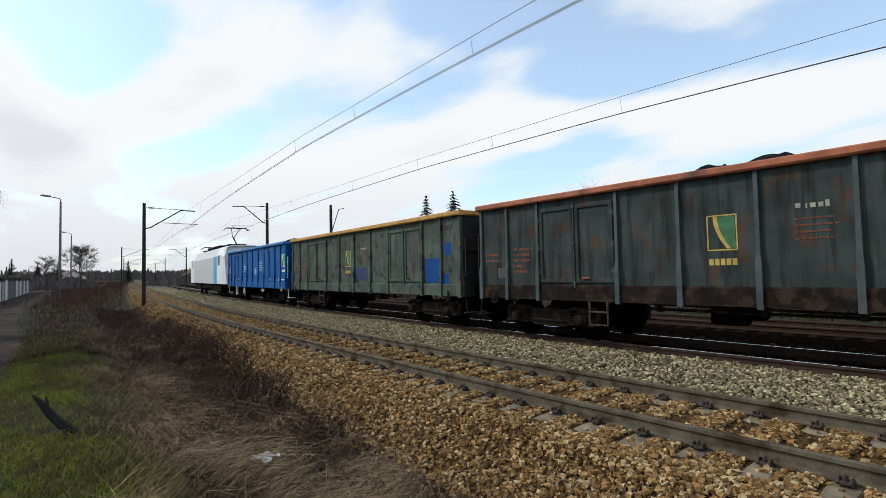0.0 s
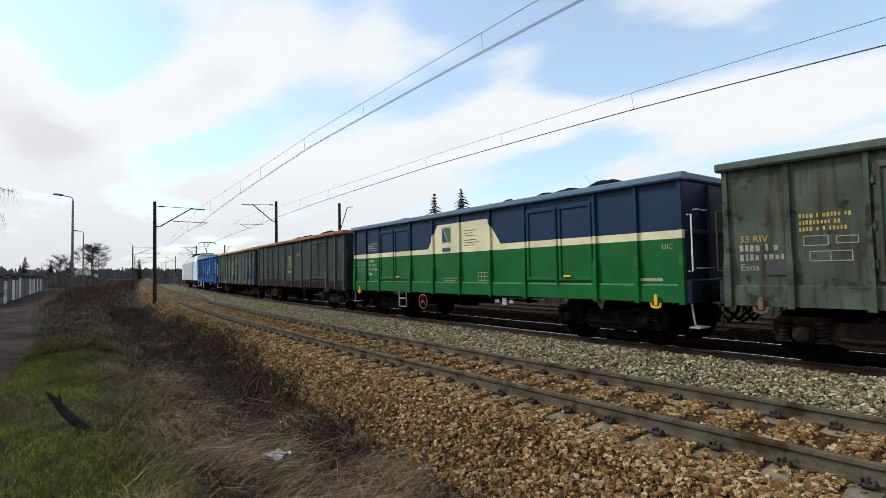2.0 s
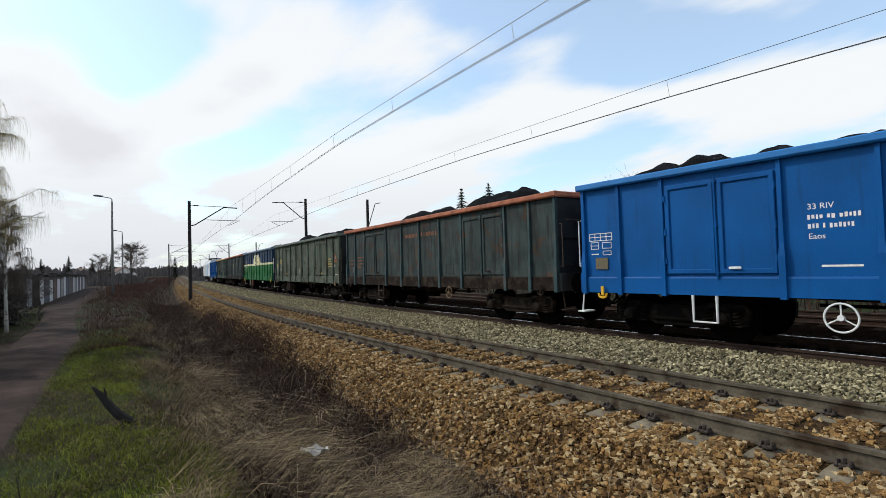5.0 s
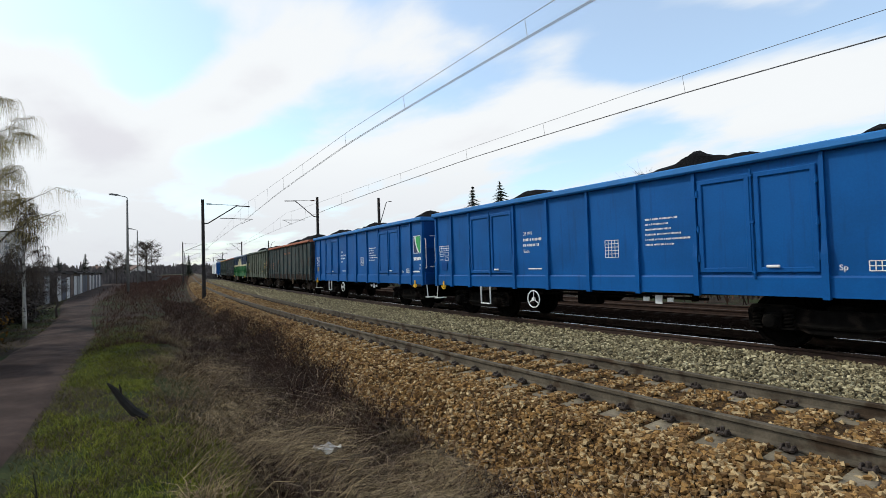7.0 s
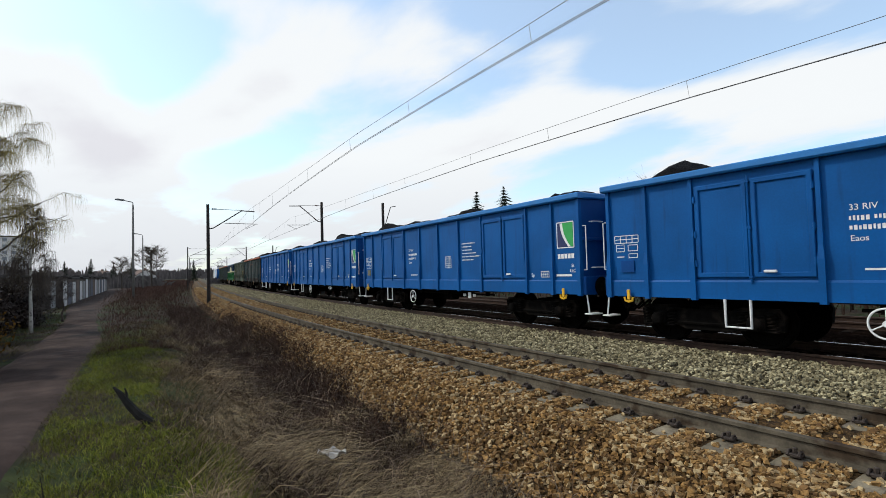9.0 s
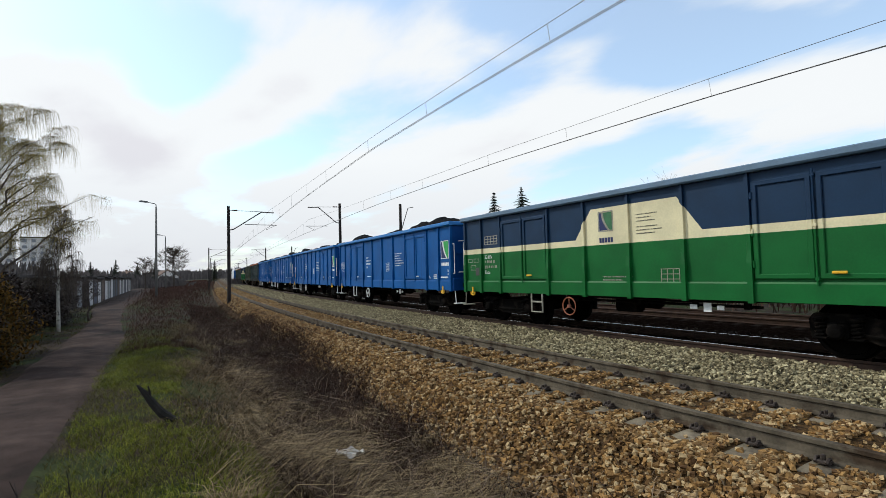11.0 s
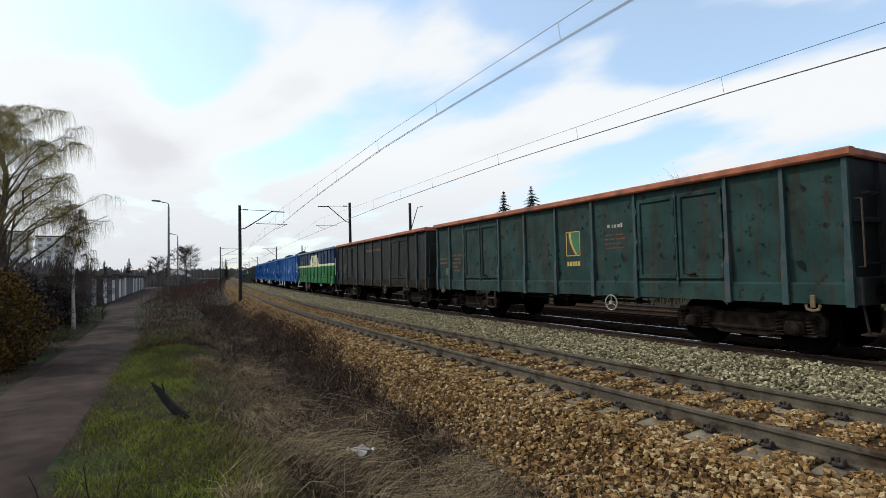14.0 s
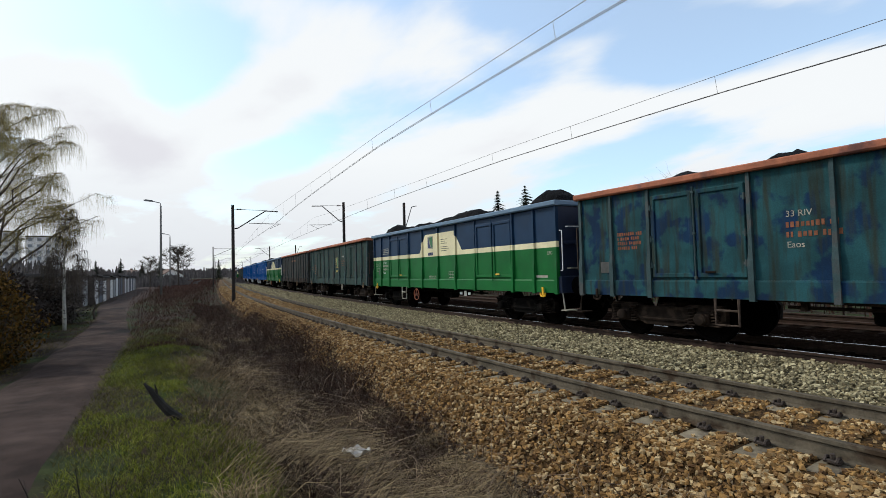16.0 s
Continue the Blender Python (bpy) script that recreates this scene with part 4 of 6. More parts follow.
def coal_shape(seed, heap):
    rnd = random.Random(seed)
    peaks = [(rnd.uniform(-5.4, 5.4), rnd.uniform(-0.6, 0.1), rnd.uniform(0.8, 1.15), rnd.uniform(0.8, 1.5)) for _ in range(10)]
    nx, ny = 15, 96
    vs, fs = [], []
    for j in range(ny):
        for i in range(nx):
            x, y = -1.33 + 2.66 * i / (nx - 1), -6.2 + 12.4 * j / (ny - 1)
            h = 0.0
            for py, px, amp, wid in peaks:
                q = math.hypot((x - px) / 1.6, (y - py) / wid)
                h = max(h, 0.82 * amp * heap * (0.45 * max(0.0, 1 - q * q) + 0.6 * max(0.0, 1 - q)))
            h += 0.09 * noise.noise(Vector((x * 3, y * 3, seed))) + 0.03 * noise.noise(Vector((x * 9, y * 9, seed)))
            edge = min(1.0, (1.33 - abs(x)) / 0.4, (6.2 - abs(y)) / 0.4)
            vs.append((x, y, TOP - 0.22 + h * max(0.15, edge) + 0.1 * edge))
    for j in range(ny - 1):
        for i in range(nx - 1):
            a = j * nx + i
            fs.append((a, a + 1, a + nx + 1, a + nx))
    return Shape().add(vs, fs)


step_iron_rust = material("rusty_step_iron", (0.07, 0.05, 0.038), rough=0.8, vary=0.3, scale=9, fine=60, bump=0.2, spec=0.15)
KINDS = {
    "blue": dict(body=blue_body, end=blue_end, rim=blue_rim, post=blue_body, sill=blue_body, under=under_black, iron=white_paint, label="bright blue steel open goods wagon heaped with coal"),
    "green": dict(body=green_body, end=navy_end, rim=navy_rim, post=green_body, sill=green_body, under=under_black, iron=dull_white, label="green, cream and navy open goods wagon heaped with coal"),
    "grey": dict(body=grey_body, end=grey_end, rim=red_rim, post=grey_post, sill=under_brown, under=under_brown, iron=step_iron_rust, label="grimy dark grey-green open goods wagon with a red rim"),
    "dark": dict(body=grey_body, end=grey_end, rim=red_rim, post=teal_post, sill=under_brown, under=under_brown, iron=step_iron_rust, label="grimy grey open goods wagon with teal posts and red rim"),
    "sooty": dict(body=dim_body, end=grey_end, rim=red_rim, post=dim_post, sill=under_brown, under=under_brown, iron=step_iron_rust, label="sooty dark green open goods wagon with an orange-red rim"),
    "ochre": dict(body=faded_body, end=grey_end, rim=ochre_rim, post=faded_body, sill=faded_body, under=under_brown, iron=step_iron_rust, label="faded grey-green open goods wagon with a yellow rim"),
    "olive": dict(body=olive_body, end=grey_end, rim=olive_rim, post=olive_body, sill=olive_body, under=under_brown, iron=step_iron_rust, label="faded olive green open goods wagon heaped with coal"),
    "scuff": dict(body=scuff_body, end=grey_end, rim=red_rim, post=teal_post, sill=scuff_body, under=under_brown, iron=step_iron_rust, label="scuffed teal-grey open goods wagon with an orange-red rim"),
    "teal": dict(body=teal_body, end=grey_end, rim=red_rim, post=teal_post, sill=teal_body, under=under_brown, iron=step_iron_rust, label="patchy teal-blue open goods wagon with a red rim"),
}


WHEELS = []      # every wheelset and its place along its vehicle


def goods_wagon(kind, seed, heap):
    k = KINDS[kind]
    root = empty("goods_wagon", Matrix.Identity(4), k["label"], "goods wagon", "goods wagons of the train")
    P = lambda name, make, mat, key, parent=root, label="", at=None, smooth=False: part(name, make, mat, parent, label, key, smooth, at)
    P("floor", floor_shape, k["under"], "w_floor")
    P("rim", rim_shape, k["rim"], "w_rim")
    for g in (-1, 1):
        P("side_wall", lambda: side_sheet(g), k["body"], ("side", g))
        P("sill", lambda: sill_beam(g), k["sill"], ("sill", g))
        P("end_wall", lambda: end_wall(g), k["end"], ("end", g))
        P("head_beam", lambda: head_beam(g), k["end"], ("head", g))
        P("coupling", lambda: coupling(g), under_black, ("coupling", g))
        for i, y in enumerate(POSTS):
            P("post", lambda: post_shape(g, y, i in (0, 10)), k["post"], ("post", g, i))
        for i, (a, b) in enumerate(DOORS):
            m = (a + b) / 2
            for j, (c, d) in enumerate(((a - 0.07, m + 0.03), (m - 0.03, b + 0.07))):
                leaf = P("door", lambda: door_leaf(g, c, d, False), k["body"], ("leaf", g, i, j))
                P("door_frame", lambda: door_leaf(g, c, d, True), k["body"], ("leaf_frame", g, i, j), leaf)
                for z in (SILL + 0.35, 2.05, TOP - 0.4):
                    P("hinge", lambda: hinge(g, c if j == 0 else d, z), k["post"], ("hinge", g, i, j, z), leaf)
                if j == 1:
                    P("handle", lambda: Shape().box(g * (HALF + 0.01), m - 0.3, SILL + 0.2, 0.03, 0.2, 0.045, 0.01), white_paint if kind == "blue" else (yellow_paint if kind in ("green", "olive") else orange_paint if kind == "grey" else under_brown), ("handle", g, i), leaf)
            P("lock_bar", lambda: lock_bar(g, m), k["post"], ("lock", g, i))
        for y in (5.85, -5.85):
            P("tow_hook", lambda: tow_hook(g, y), yellow_paint if kind in ("blue", "green") else rust_tan if kind in ("scuff", "olive") else under_brown, ("hook", g, y > 0))
        for x in (-0.875, 0.875):
            P("buffer", lambda: buffer_shape(x, g), under_black, ("buffer", x > 0, g), smooth=True)
        P("grab_rail", lambda: grab_rail([(-1.36, g * 6.42, 2.45), (-1.36, g * 6.50, 2.45), (-1.36, g * 6.50, 1.45), (-1.36, g * 6.42, 1.45)]), white_paint if kind in ("blue", "green") else k["iron"], ("grab", g))
        P("grab_rail", lambda: grab_rail([(-1.15, g * 6.42, 2.55), (-1.15, g * 6.5, 2.55), (-0.8, g * 6.5, 2.55), (-0.8, g * 6.42, 2.55)]), white_paint if kind in ("blue", "green") else k["iron"], ("grab2", g))
        P("foot_step", lambda: Shape().box(-1.2, g * 6.5, 0.46, 0.36, 0.2, 0.03, 0.008).tube([(-1.33, g * 6.5, 0.46), (-1.33, g * 6.42, LOW + 0.1)], 0.018, 5), k["iron"] if kind in ("blue", "green") else under_brown, ("fstep", g))
        P("foot_step", lambda: Shape().box(-1.0, g * 6.54, 1.5, 0.4, 0.14, 0.025, 0.006), k["iron"] if kind in ("blue", "green") else under_brown, ("fstep2", g))
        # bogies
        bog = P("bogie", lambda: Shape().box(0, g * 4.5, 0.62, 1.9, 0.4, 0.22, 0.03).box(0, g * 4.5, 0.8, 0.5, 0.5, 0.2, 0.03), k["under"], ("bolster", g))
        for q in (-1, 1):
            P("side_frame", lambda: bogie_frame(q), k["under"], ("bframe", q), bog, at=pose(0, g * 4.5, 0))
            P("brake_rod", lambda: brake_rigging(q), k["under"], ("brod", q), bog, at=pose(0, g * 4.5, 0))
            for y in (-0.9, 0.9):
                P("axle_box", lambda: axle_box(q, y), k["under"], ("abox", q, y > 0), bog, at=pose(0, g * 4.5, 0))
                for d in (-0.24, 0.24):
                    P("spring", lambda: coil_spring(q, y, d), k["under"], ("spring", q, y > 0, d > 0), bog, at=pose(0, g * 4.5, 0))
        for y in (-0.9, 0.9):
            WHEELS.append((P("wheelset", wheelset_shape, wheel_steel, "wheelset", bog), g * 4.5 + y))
    dbl = kind not in ("blue",)
    P("step", lambda: step_iron(-1, 2.95 if dbl else 3.75, 0.42, dbl), white_paint if kind == "blue" else k["iron"], ("step", dbl))
    wheel_mat = {"blue": white_paint, "green": red_rim, "scuff": dull_white, "dark": rust_tan, "sooty": rust_tan}.get(kind, under_brown)
    if kind in ("blue", "green"):
        P("hand_wheel", lambda: hand_wheel(-1.44, 1.78, 0.62, 0.21), wheel_mat, "hw1")
    else:
        P("hand_wheel", lambda: hand_wheel(-1.44, -1.8, 0.74, 0.165), wheel_mat, "hw2")
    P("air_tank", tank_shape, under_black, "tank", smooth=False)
    P("brake_pipe", pipe_run, k["under"], "pipes")
    P("vent_grille", lambda: bars([(5.9, 1.5, 0.3, 0.24) if kind == "blue" else (5.64, 1.5, 0.27, 0.24)], 0.02), vent_grey if kind != "blue" else mesh_brown if seed % 2 else blue_end, ("vent", kind == "blue"))
    if kind in ("blue", "green"):
        for y, w, h in ((-1.6, 0.15, 0.17), (-1.32, 0.14, 0.08), (-1.85, 0.13, 0.08)):
            P("brake_plate", lambda: Shape().box(-1.25, y, 0.74, 0.02, w, h), white_paint, ("plate", y))
    marks(kind, root, seed)
    load = part("coal_load", coal_shape(seed, heap), coal)
    load.data.shade_smooth()
    tagged(load, "heaped black coal in an open wagon", "coal", "coal loads")
    return root, load


def marks(kind, root, seed):
    """Lettering and badges on the side that faces the path."""
    mk = white_paint if kind in ("blue",) else dull_white
    M = lambda name, rects, mat: tagged(part(name, bars(rects), mat, root), kind="stuff")
    if kind == "blue":
        lettering("33 RIV", 0.125, 2.15, 2.24, mk, root)
        M("mark", lines_of_bars(2.15, 2.12, [0.66, 0.56], 0.14, 0.07, seed), mk)
        lettering("Eaos", 0.12, 2.15, 1.79, mk, root)
        M("load_table", box_outline(5.92, 2.06, 0.56, 0.15, 0.014, 4, 2) + box_outline(6.07, 1.88, 0.19, 0.14, 0.012, 1, 2) + box_outline(5.77, 1.88, 0.22, 0.12, 0.012) + [(6.07, 1.7, 0.18, 0.02)] + box_outline(5.77, 1.72, 0.2, 0.08, 0.012), mk)
        M("data_panel", box_outline(-0.62, 1.78, 0.34, 0.36, 0.012, 4, 5), mk)
        M("painted_notice", lines_of_bars(-1.45, 2.32, [0.7, 0.5, 0.55, 0.75, 0.95, 0.6], 0.1, 0.035, seed + 3), mk)
        logo(root, -5.88, 2.28, 0.5, 0.56, logo_navy, logo_green, white_paint, white_paint, white_paint)
        lettering("St", 0.11, -6.05, 1.52, mk, root)
        lettering("UIC", 0.11, -6.0, 1.40, mk, root)
        lettering("Sp", 0.12, -4.65, 1.3, mk, root)
        M("mark", box_outline(-5.15, 1.36, 0.28, 0.14, 0.014, 4, 2) + [(-5.8, 1.33, 0.5, 0.05)], mk)
        M("mark", [(1.75, 1.38, 0.5, 0.03), (5.5, 1.08, 0.16, 0.08), (4.6, 1.05, 0.3, 0.05)], mk)
        M("arc_mark", [(1.75 + d, 1.06 + 0.05 - abs(d) * 0.35, 0.06, 0.035) for d in (-0.12, -0.06, 0.0, 0.06, 0.12)], mk)
    elif kind == "green":
        M("load_table", box_outline(4.98, 2.42, 0.62, 0.24, 0.018, 4, 3), mk)
        lettering("33 RIV", 0.14, 5.3, 1.88, white_paint, root)
        M("mark", lines_of_bars(5.3, 1.78, [0.55, 0.6], 0.15, 0.09, seed), mk)
        lettering("Eaos", 0.14, 5.3, 1.43, white_paint, root)
        M("mark", box_outline(6.08, 1.84, 0.22, 0.1, 0.013) + box_outline(5.75, 1.84, 0.26, 0.1, 0.013) + box_outline(5.92, 1.62, 0.26, 0.14, 0.013), mk)
        M("mark", lines_of_bars(0.75, 1.32, [0.8, 0.55], 0.07, 0.03, seed) + box_outline(-0.95, 1.32, 0.4, 0.3, 0.014, 3, 3) + lines_of_bars(5.4, 1.02, [0.3], 0.1, 0.05, 5) + lines_of_bars(-2.0, 1.06, [0.4], 0.1, 0.05, 6) + [(-5.7, 1.3, 0.5, 0.06)], mk)
        lettering("UIC", 0.13, -5.95, 1.86, mk, root)
        logo(root, 0.62, 2.56, 0.36, 0.40, logo_navy, logo_dull_green, dull_white, dull_white, logo_navy)
        M("painted_notice", lines_of_bars(-0.2, 2.62, [0.5, 0.35, 0.45], 0.07, 0.02, seed) + lines_of_bars(-0.2, 2.36, [0.5, 0.6, 0.45], 0.07, 0.02, seed + 1), vent_grey)
    elif kind in ("grey", "scuff", "ochre"):
        M("faded_lettering", lines_of_bars(5.25, 2.05, [0.55, 0.45, 0.5, 0.3, 0.4], 0.13, 0.06, seed), orange_paint)
        M("faded_lettering", lines_of_bars(6.2, 1.95, [0.45, 0.5], 0.15, 0.06, seed + 1), orange_paint)
        logo(root, 0.55 if kind != "scuff" else -0.6, 2.12, 0.42, 0.54, grey_body if kind != "ochre" else faded_body, logo_dull_green, logo_yellow, logo_yellow, logo_yellow)
        M("word_mark", [(q + 1.0 + (0.0 if kind != "scuff" else -1.2), z, a, b) for q, z, a, b in ((-1.55, 2.45, 0.07, 0.07), (-1.66, 2.44, 0.025, 0.07), (-1.74, 2.44, 0.07, 0.07), (-1.84, 2.44, 0.06, 0.07), (-1.92, 2.45, 0.05, 0.1))], dull_white)
        M("faded_lettering", lines_of_bars(-0.5 if kind != "scuff" else -1.65, 2.25, [0.5, 0.55, 0.45, 0.5], 0.1, 0.03, seed + 2), orange_paint)
        M("mark", [(1.9, 1.06, 0.28, 0.05)] + box_outline(-1.9, 1.05, 0.4, 0.08, 0.012), dull_white if kind != "scuff" else orange_paint)
        if kind == "ochre":
            M("panel_patch", [(-0.55, 1.55, 0.8, 0.42)], logo_navy)
            M("panel_patch", [(-5.0, 1.6, 0.75, 0.7), (-5.75, 2.2, 0.3, 0.35), (-5.6, 1.35, 0.35, 0.3)], blue_end)
    elif kind in ("dark", "sooty"):
        M("name_lettering", lines_of_bars(1.0, 2.62, [0.9], 0.2, 0.13, seed) + lines_of_bars(-0.12, 2.62, [0.95], 0.2, 0.13, seed + 9), orange_paint)
        M("faded_lettering", lines_of_bars(5.25, 2.0, [0.55, 0.45, 0.5, 0.3], 0.13, 0.06, seed) + lines_of_bars(6.1, 1.9, [0.4, 0.3], 0.15, 0.06, seed + 1), orange_paint)
        M("faded_lettering", lines_of_bars(-2.75, 2.2, [0.3, 0.4], 0.15, 0.06, seed + 4), orange_paint)
        M("data_panel", box_outline(-1.8, 1.45, 0.4, 0.3, 0.014, 1, 1), under_brown)
    elif kind == "olive":
        lettering("33 RIV", 0.15, 6.15, 1.9, logo_yellow, root)
        M("mark", lines_of_bars(6.15, 1.8, [0.55, 0.6], 0.15, 0.1, seed), dull_white)
        lettering("Eaos", 0.15, 6.15, 1.45, dull_white, root)
        M("faded_lettering", lines_of_bars(5.32, 2.25, [0.6, 0.5, 0.55], 0.1, 0.06, seed), logo_yellow)
        M("mark", box_outline(5.12, 1.88, 0.3, 0.14, 0.014) + box_outline(4.75, 1.88, 0.25, 0.1, 0.014) + box_outline(4.95, 1.65, 0.5, 0.14, 0.014, 2, 1), dull_white)
        M("data_panel", box_outline(0.55, 1.5, 0.25, 0.25, 0.014, 3, 4) + box_outline(-1.75, 1.1, 0.35, 0.1, 0.014), dull_white)
        M("faded_lettering", lines_of_bars(-4.6, 2.05, [0.5, 0.4, 0.55, 0.6], 0.12, 0.06, seed + 2), logo_yellow)
        M("badge", [(-5.75, 2.12, 0.25, 0.25), (-5.75, 1.92, 0.5, 0.1)], orange_paint)
        M("mark", [(-5.75, 2.1, 0.1, 0.14), (-5.6, 1.72, 0.14, 0.1), (-5.9, 1.3, 0.5, 0.05)], dull_white)
    elif kind == "teal":
        M("faded_lettering", lines_of_bars(5.3, 2.2, [0.6, 0.55, 0.6, 0.5], 0.1, 0.07, seed), orange_paint)
        lettering("33 RIV", 0.14, 1.95, 2.25, dull_white, root)
        M("mark", lines_of_bars(1.95, 2.12, [0.7, 0.75], 0.16, 0.09, seed), orange_paint)
        lettering("Eaos", 0.14, 1.95, 1.75, dull_white, root)
        M("faded_lettering", box_outline(-0.4, 1.45, 0.5, 0.45, 0.03, 3, 4), orange_paint)


# order of the train: place in it (1 = second behind the leading wagon ...), paint, height of the heap
ORDER = [(3, "blue", 0.55), (2, "ochre", 0.42), (1, "grey", 0.52), (0, "green", 0.56), (-1, "olive", 0.72), (-2, "dark", 0.78), (-3, "blue", 0.66), (-4, "blue", 0.66),
         (-5, "blue", 0.68), (-6, "blue", 0.7), (-7, "green", 0.35), (-8, "sooty", 0.5), (-9, "scuff", 0.35), (-10, "green", 0.76), (-11, "teal", 0.6)]
TRAIN = [(n, *goods_wagon(kind, 20 + n, heap)) for n, kind, heap in ORDER]

# ---- the locomotive ----
loco_grey = material("silver_grey_loco_paint", (0.50, 0.51, 0.52), rough=0.4, vary=0.08, scale=1.5, fine=30, bump=0.05)
loco_blue = material("sky_blue_loco_stripe", (0.04, 0.32, 0.62), rough=0.4, vary=0.08, scale=1.5, fine=30, bump=0.05)
loco_white = material("white_loco_nose", (0.72, 0.72, 0.70), rough=0.4, vary=0.08, scale=1.5, fine=30, bump=0.05)
loco_glass = material("dark_cab_glass", (0.01, 0.012, 0.015), rough=0.08, vary=0.05, scale=2, fine=0, bump=0, spec=0.6)


def locomotive():
    root = empty("locomotive", Matrix.Identity(4), "silver-grey electric locomotive with a sky-blue stripe", "locomotive")
    prof = [(-1.48, 1.0), (-1.48, 3.05), (-1.2, 3.72), (-0.8, 3.85), (0.8, 3.85), (1.2, 3.72), (1.48, 3.05), (1.48, 1.0)]

    def hull(a, b, nose=0):
        sh = Shape()
        n = len(prof)
        steps = [(a, 1.0, 0.0), (b, 1.0, 0.0)]
        if nose:
            steps = [(a, 1.0, 0.0), (b - nose * 0.7, 0.99, 0.0), (b - nose * 0.25, 0.94, 0.25), (b, 0.88, 0.55)]
        vs = []
        for y, k, slope in steps:
            vs += [(x * k, y - nose * slope * max(0.0, z - 2.0) * 0.9, z if z < 2 else 2 + (z - 2) * (1 - (1 - k) * 0.6)) for x, z in prof]
        fs = [tuple(range(n)), tuple(range(len(vs) - 1, len(vs) - n - 1, -1))]
        for r in range(len(steps) - 1):
            fs += [(r * n + i, r * n + n + i, r * n + n + (i + 1) % n, r * n + (i + 1) % n) for i in range(n)]
        return sh.add(vs, fs)
    part("body", hull(-6.1, 6.1), loco_grey, root)
    part("stripe", Shape().box(-1.487, -5.55, 2.05, 0.012, 1.3, 2.05).box(1.487, -5.55, 2.05, 0.012, 1.3, 2.05), loco_blue, root)
    for g in (-1, 1):
        cab = part("cab", hull(g * 6.1, g * 9.2, g), loco_white, root)
        for q in (-1, 1):
            part("cab_window", Shape().box(q * 1.47, g * 7.0, 2.75, 0.03, 0.75, 0.75, 0.01), loco_glass, cab)
        part("windscreen", Shape().box(0, g * 8.72, 2.85, 2.1, 0.1, 0.8, 0.02, Matrix.Rotation(g * 0.42, 3, "X")), loco_glass, cab)
        for q in (-1, 1):
            part("headlamp", Shape().lathe([(-0.05, 0.14), (0.05, 0.14)], "y", (q * 0.95, g * 9.17, 1.55), 14), white_paint, cab)
            part("buffer", lambda: buffer_shape(q * 0.875, g), under_black, cab, at=pose(0, g * 2.7, 0))
        bog = part("bogie", Shape().box(0, g * 5.0, 0.75, 2.5, 3.6, 0.3, 0.05).box(-1.2, g * 5.0, 0.62, 0.14, 3.4, 0.4, 0.03).box(1.2, g * 5.0, 0.62, 0.14, 3.4, 0.4, 0.03), under_black, root)
        for y in (-1.3, 1.3):
            WHEELS.append((part("wheelset", wheelset_shape, wheel_steel, bog, key="wheelset"), g * 5.0 + y))
    part("skirt", Shape().box(0, 0, 0.8, 2.5, 5.5, 0.5, 0.04), under_black, root)
    for k in range(4):
        part("roof_gear", Shape().box(0, -2.4 + k * 1.6, 3.98, 1.5, 1.2, 0.26, 0.04), under_black, root)
    for y, raised in ((-5.6, True), (5.6, False)):
        pan = part("pantograph", Shape().box(0, y, 3.98, 1.3, 1.6, 0.1, 0.02), under_black, root)
        top = 5.3 if raised else 4.35
        knee = (y + 0.95, 4.65) if raised else (y + 1.2, 4.15)
        part("lower_arm", Shape().tube([(0, y - 0.4, 4.02), (0, knee[0], knee[1])], 0.05, 6), under_black, pan)
        part("upper_arm", Shape().tube([(-0.05, knee[0], knee[1]), (-0.35, y - 0.2, top)], 0.028, 5).tube([(0.05, knee[0], knee[1]), (0.35, y - 0.2, top)], 0.028, 5), under_black, pan)
        for d in (-0.2, 0.2):
            part("contact_strip", Shape().tube([(-0.95, y - 0.2 + d, top - 0.18), (-0.7, y - 0.2 + d, top), (0.7, y - 0.2 + d, top), (0.95, y - 0.2 + d, top - 0.18)], 0.03, 5), under_black, pan)
    return root


LOCO = locomotive()


# ---- plants ----
def ribbons(name, points, widths, mat, side=None):
    """Thin tapering strips along n paths of k places each."""
    n, k, _ = points.shape
    d = points[:, 1:] - points[:, :-1]
    d = np.concatenate([d, d[:, -1:]], 1)
    if side is None:
        rng = np.random.default_rng(n)
        a = rng.uniform(0, 2 * math.pi, n)
        side = np.stack([np.cos(a), np.sin(a), np.zeros(n)], -1)
    w = np.cross(d, np.cross(np.broadcast_to(side[:, None, :], d.shape), d))
    w = w / (np.linalg.norm(w, axis=-1, keepdims=True) + 1e-9)
    lo, hi = points - w * widths[:, :, None] / 2, points + w * widths[:, :, None] / 2
    verts = np.stack([lo, hi], 2).reshape(n, k * 2, 3)
    quads = []
    for i in range(k - 1):
        quads.append((2 * i, 2 * i + 1, 2 * i + 3, 2 * i + 2))
    faces = (np.array(quads)[None] + (np.arange(n) * k * 2)[:, None, None]).reshape(-1, 4)
    return mesh_arrays(name, verts.reshape(-1, 3), faces)


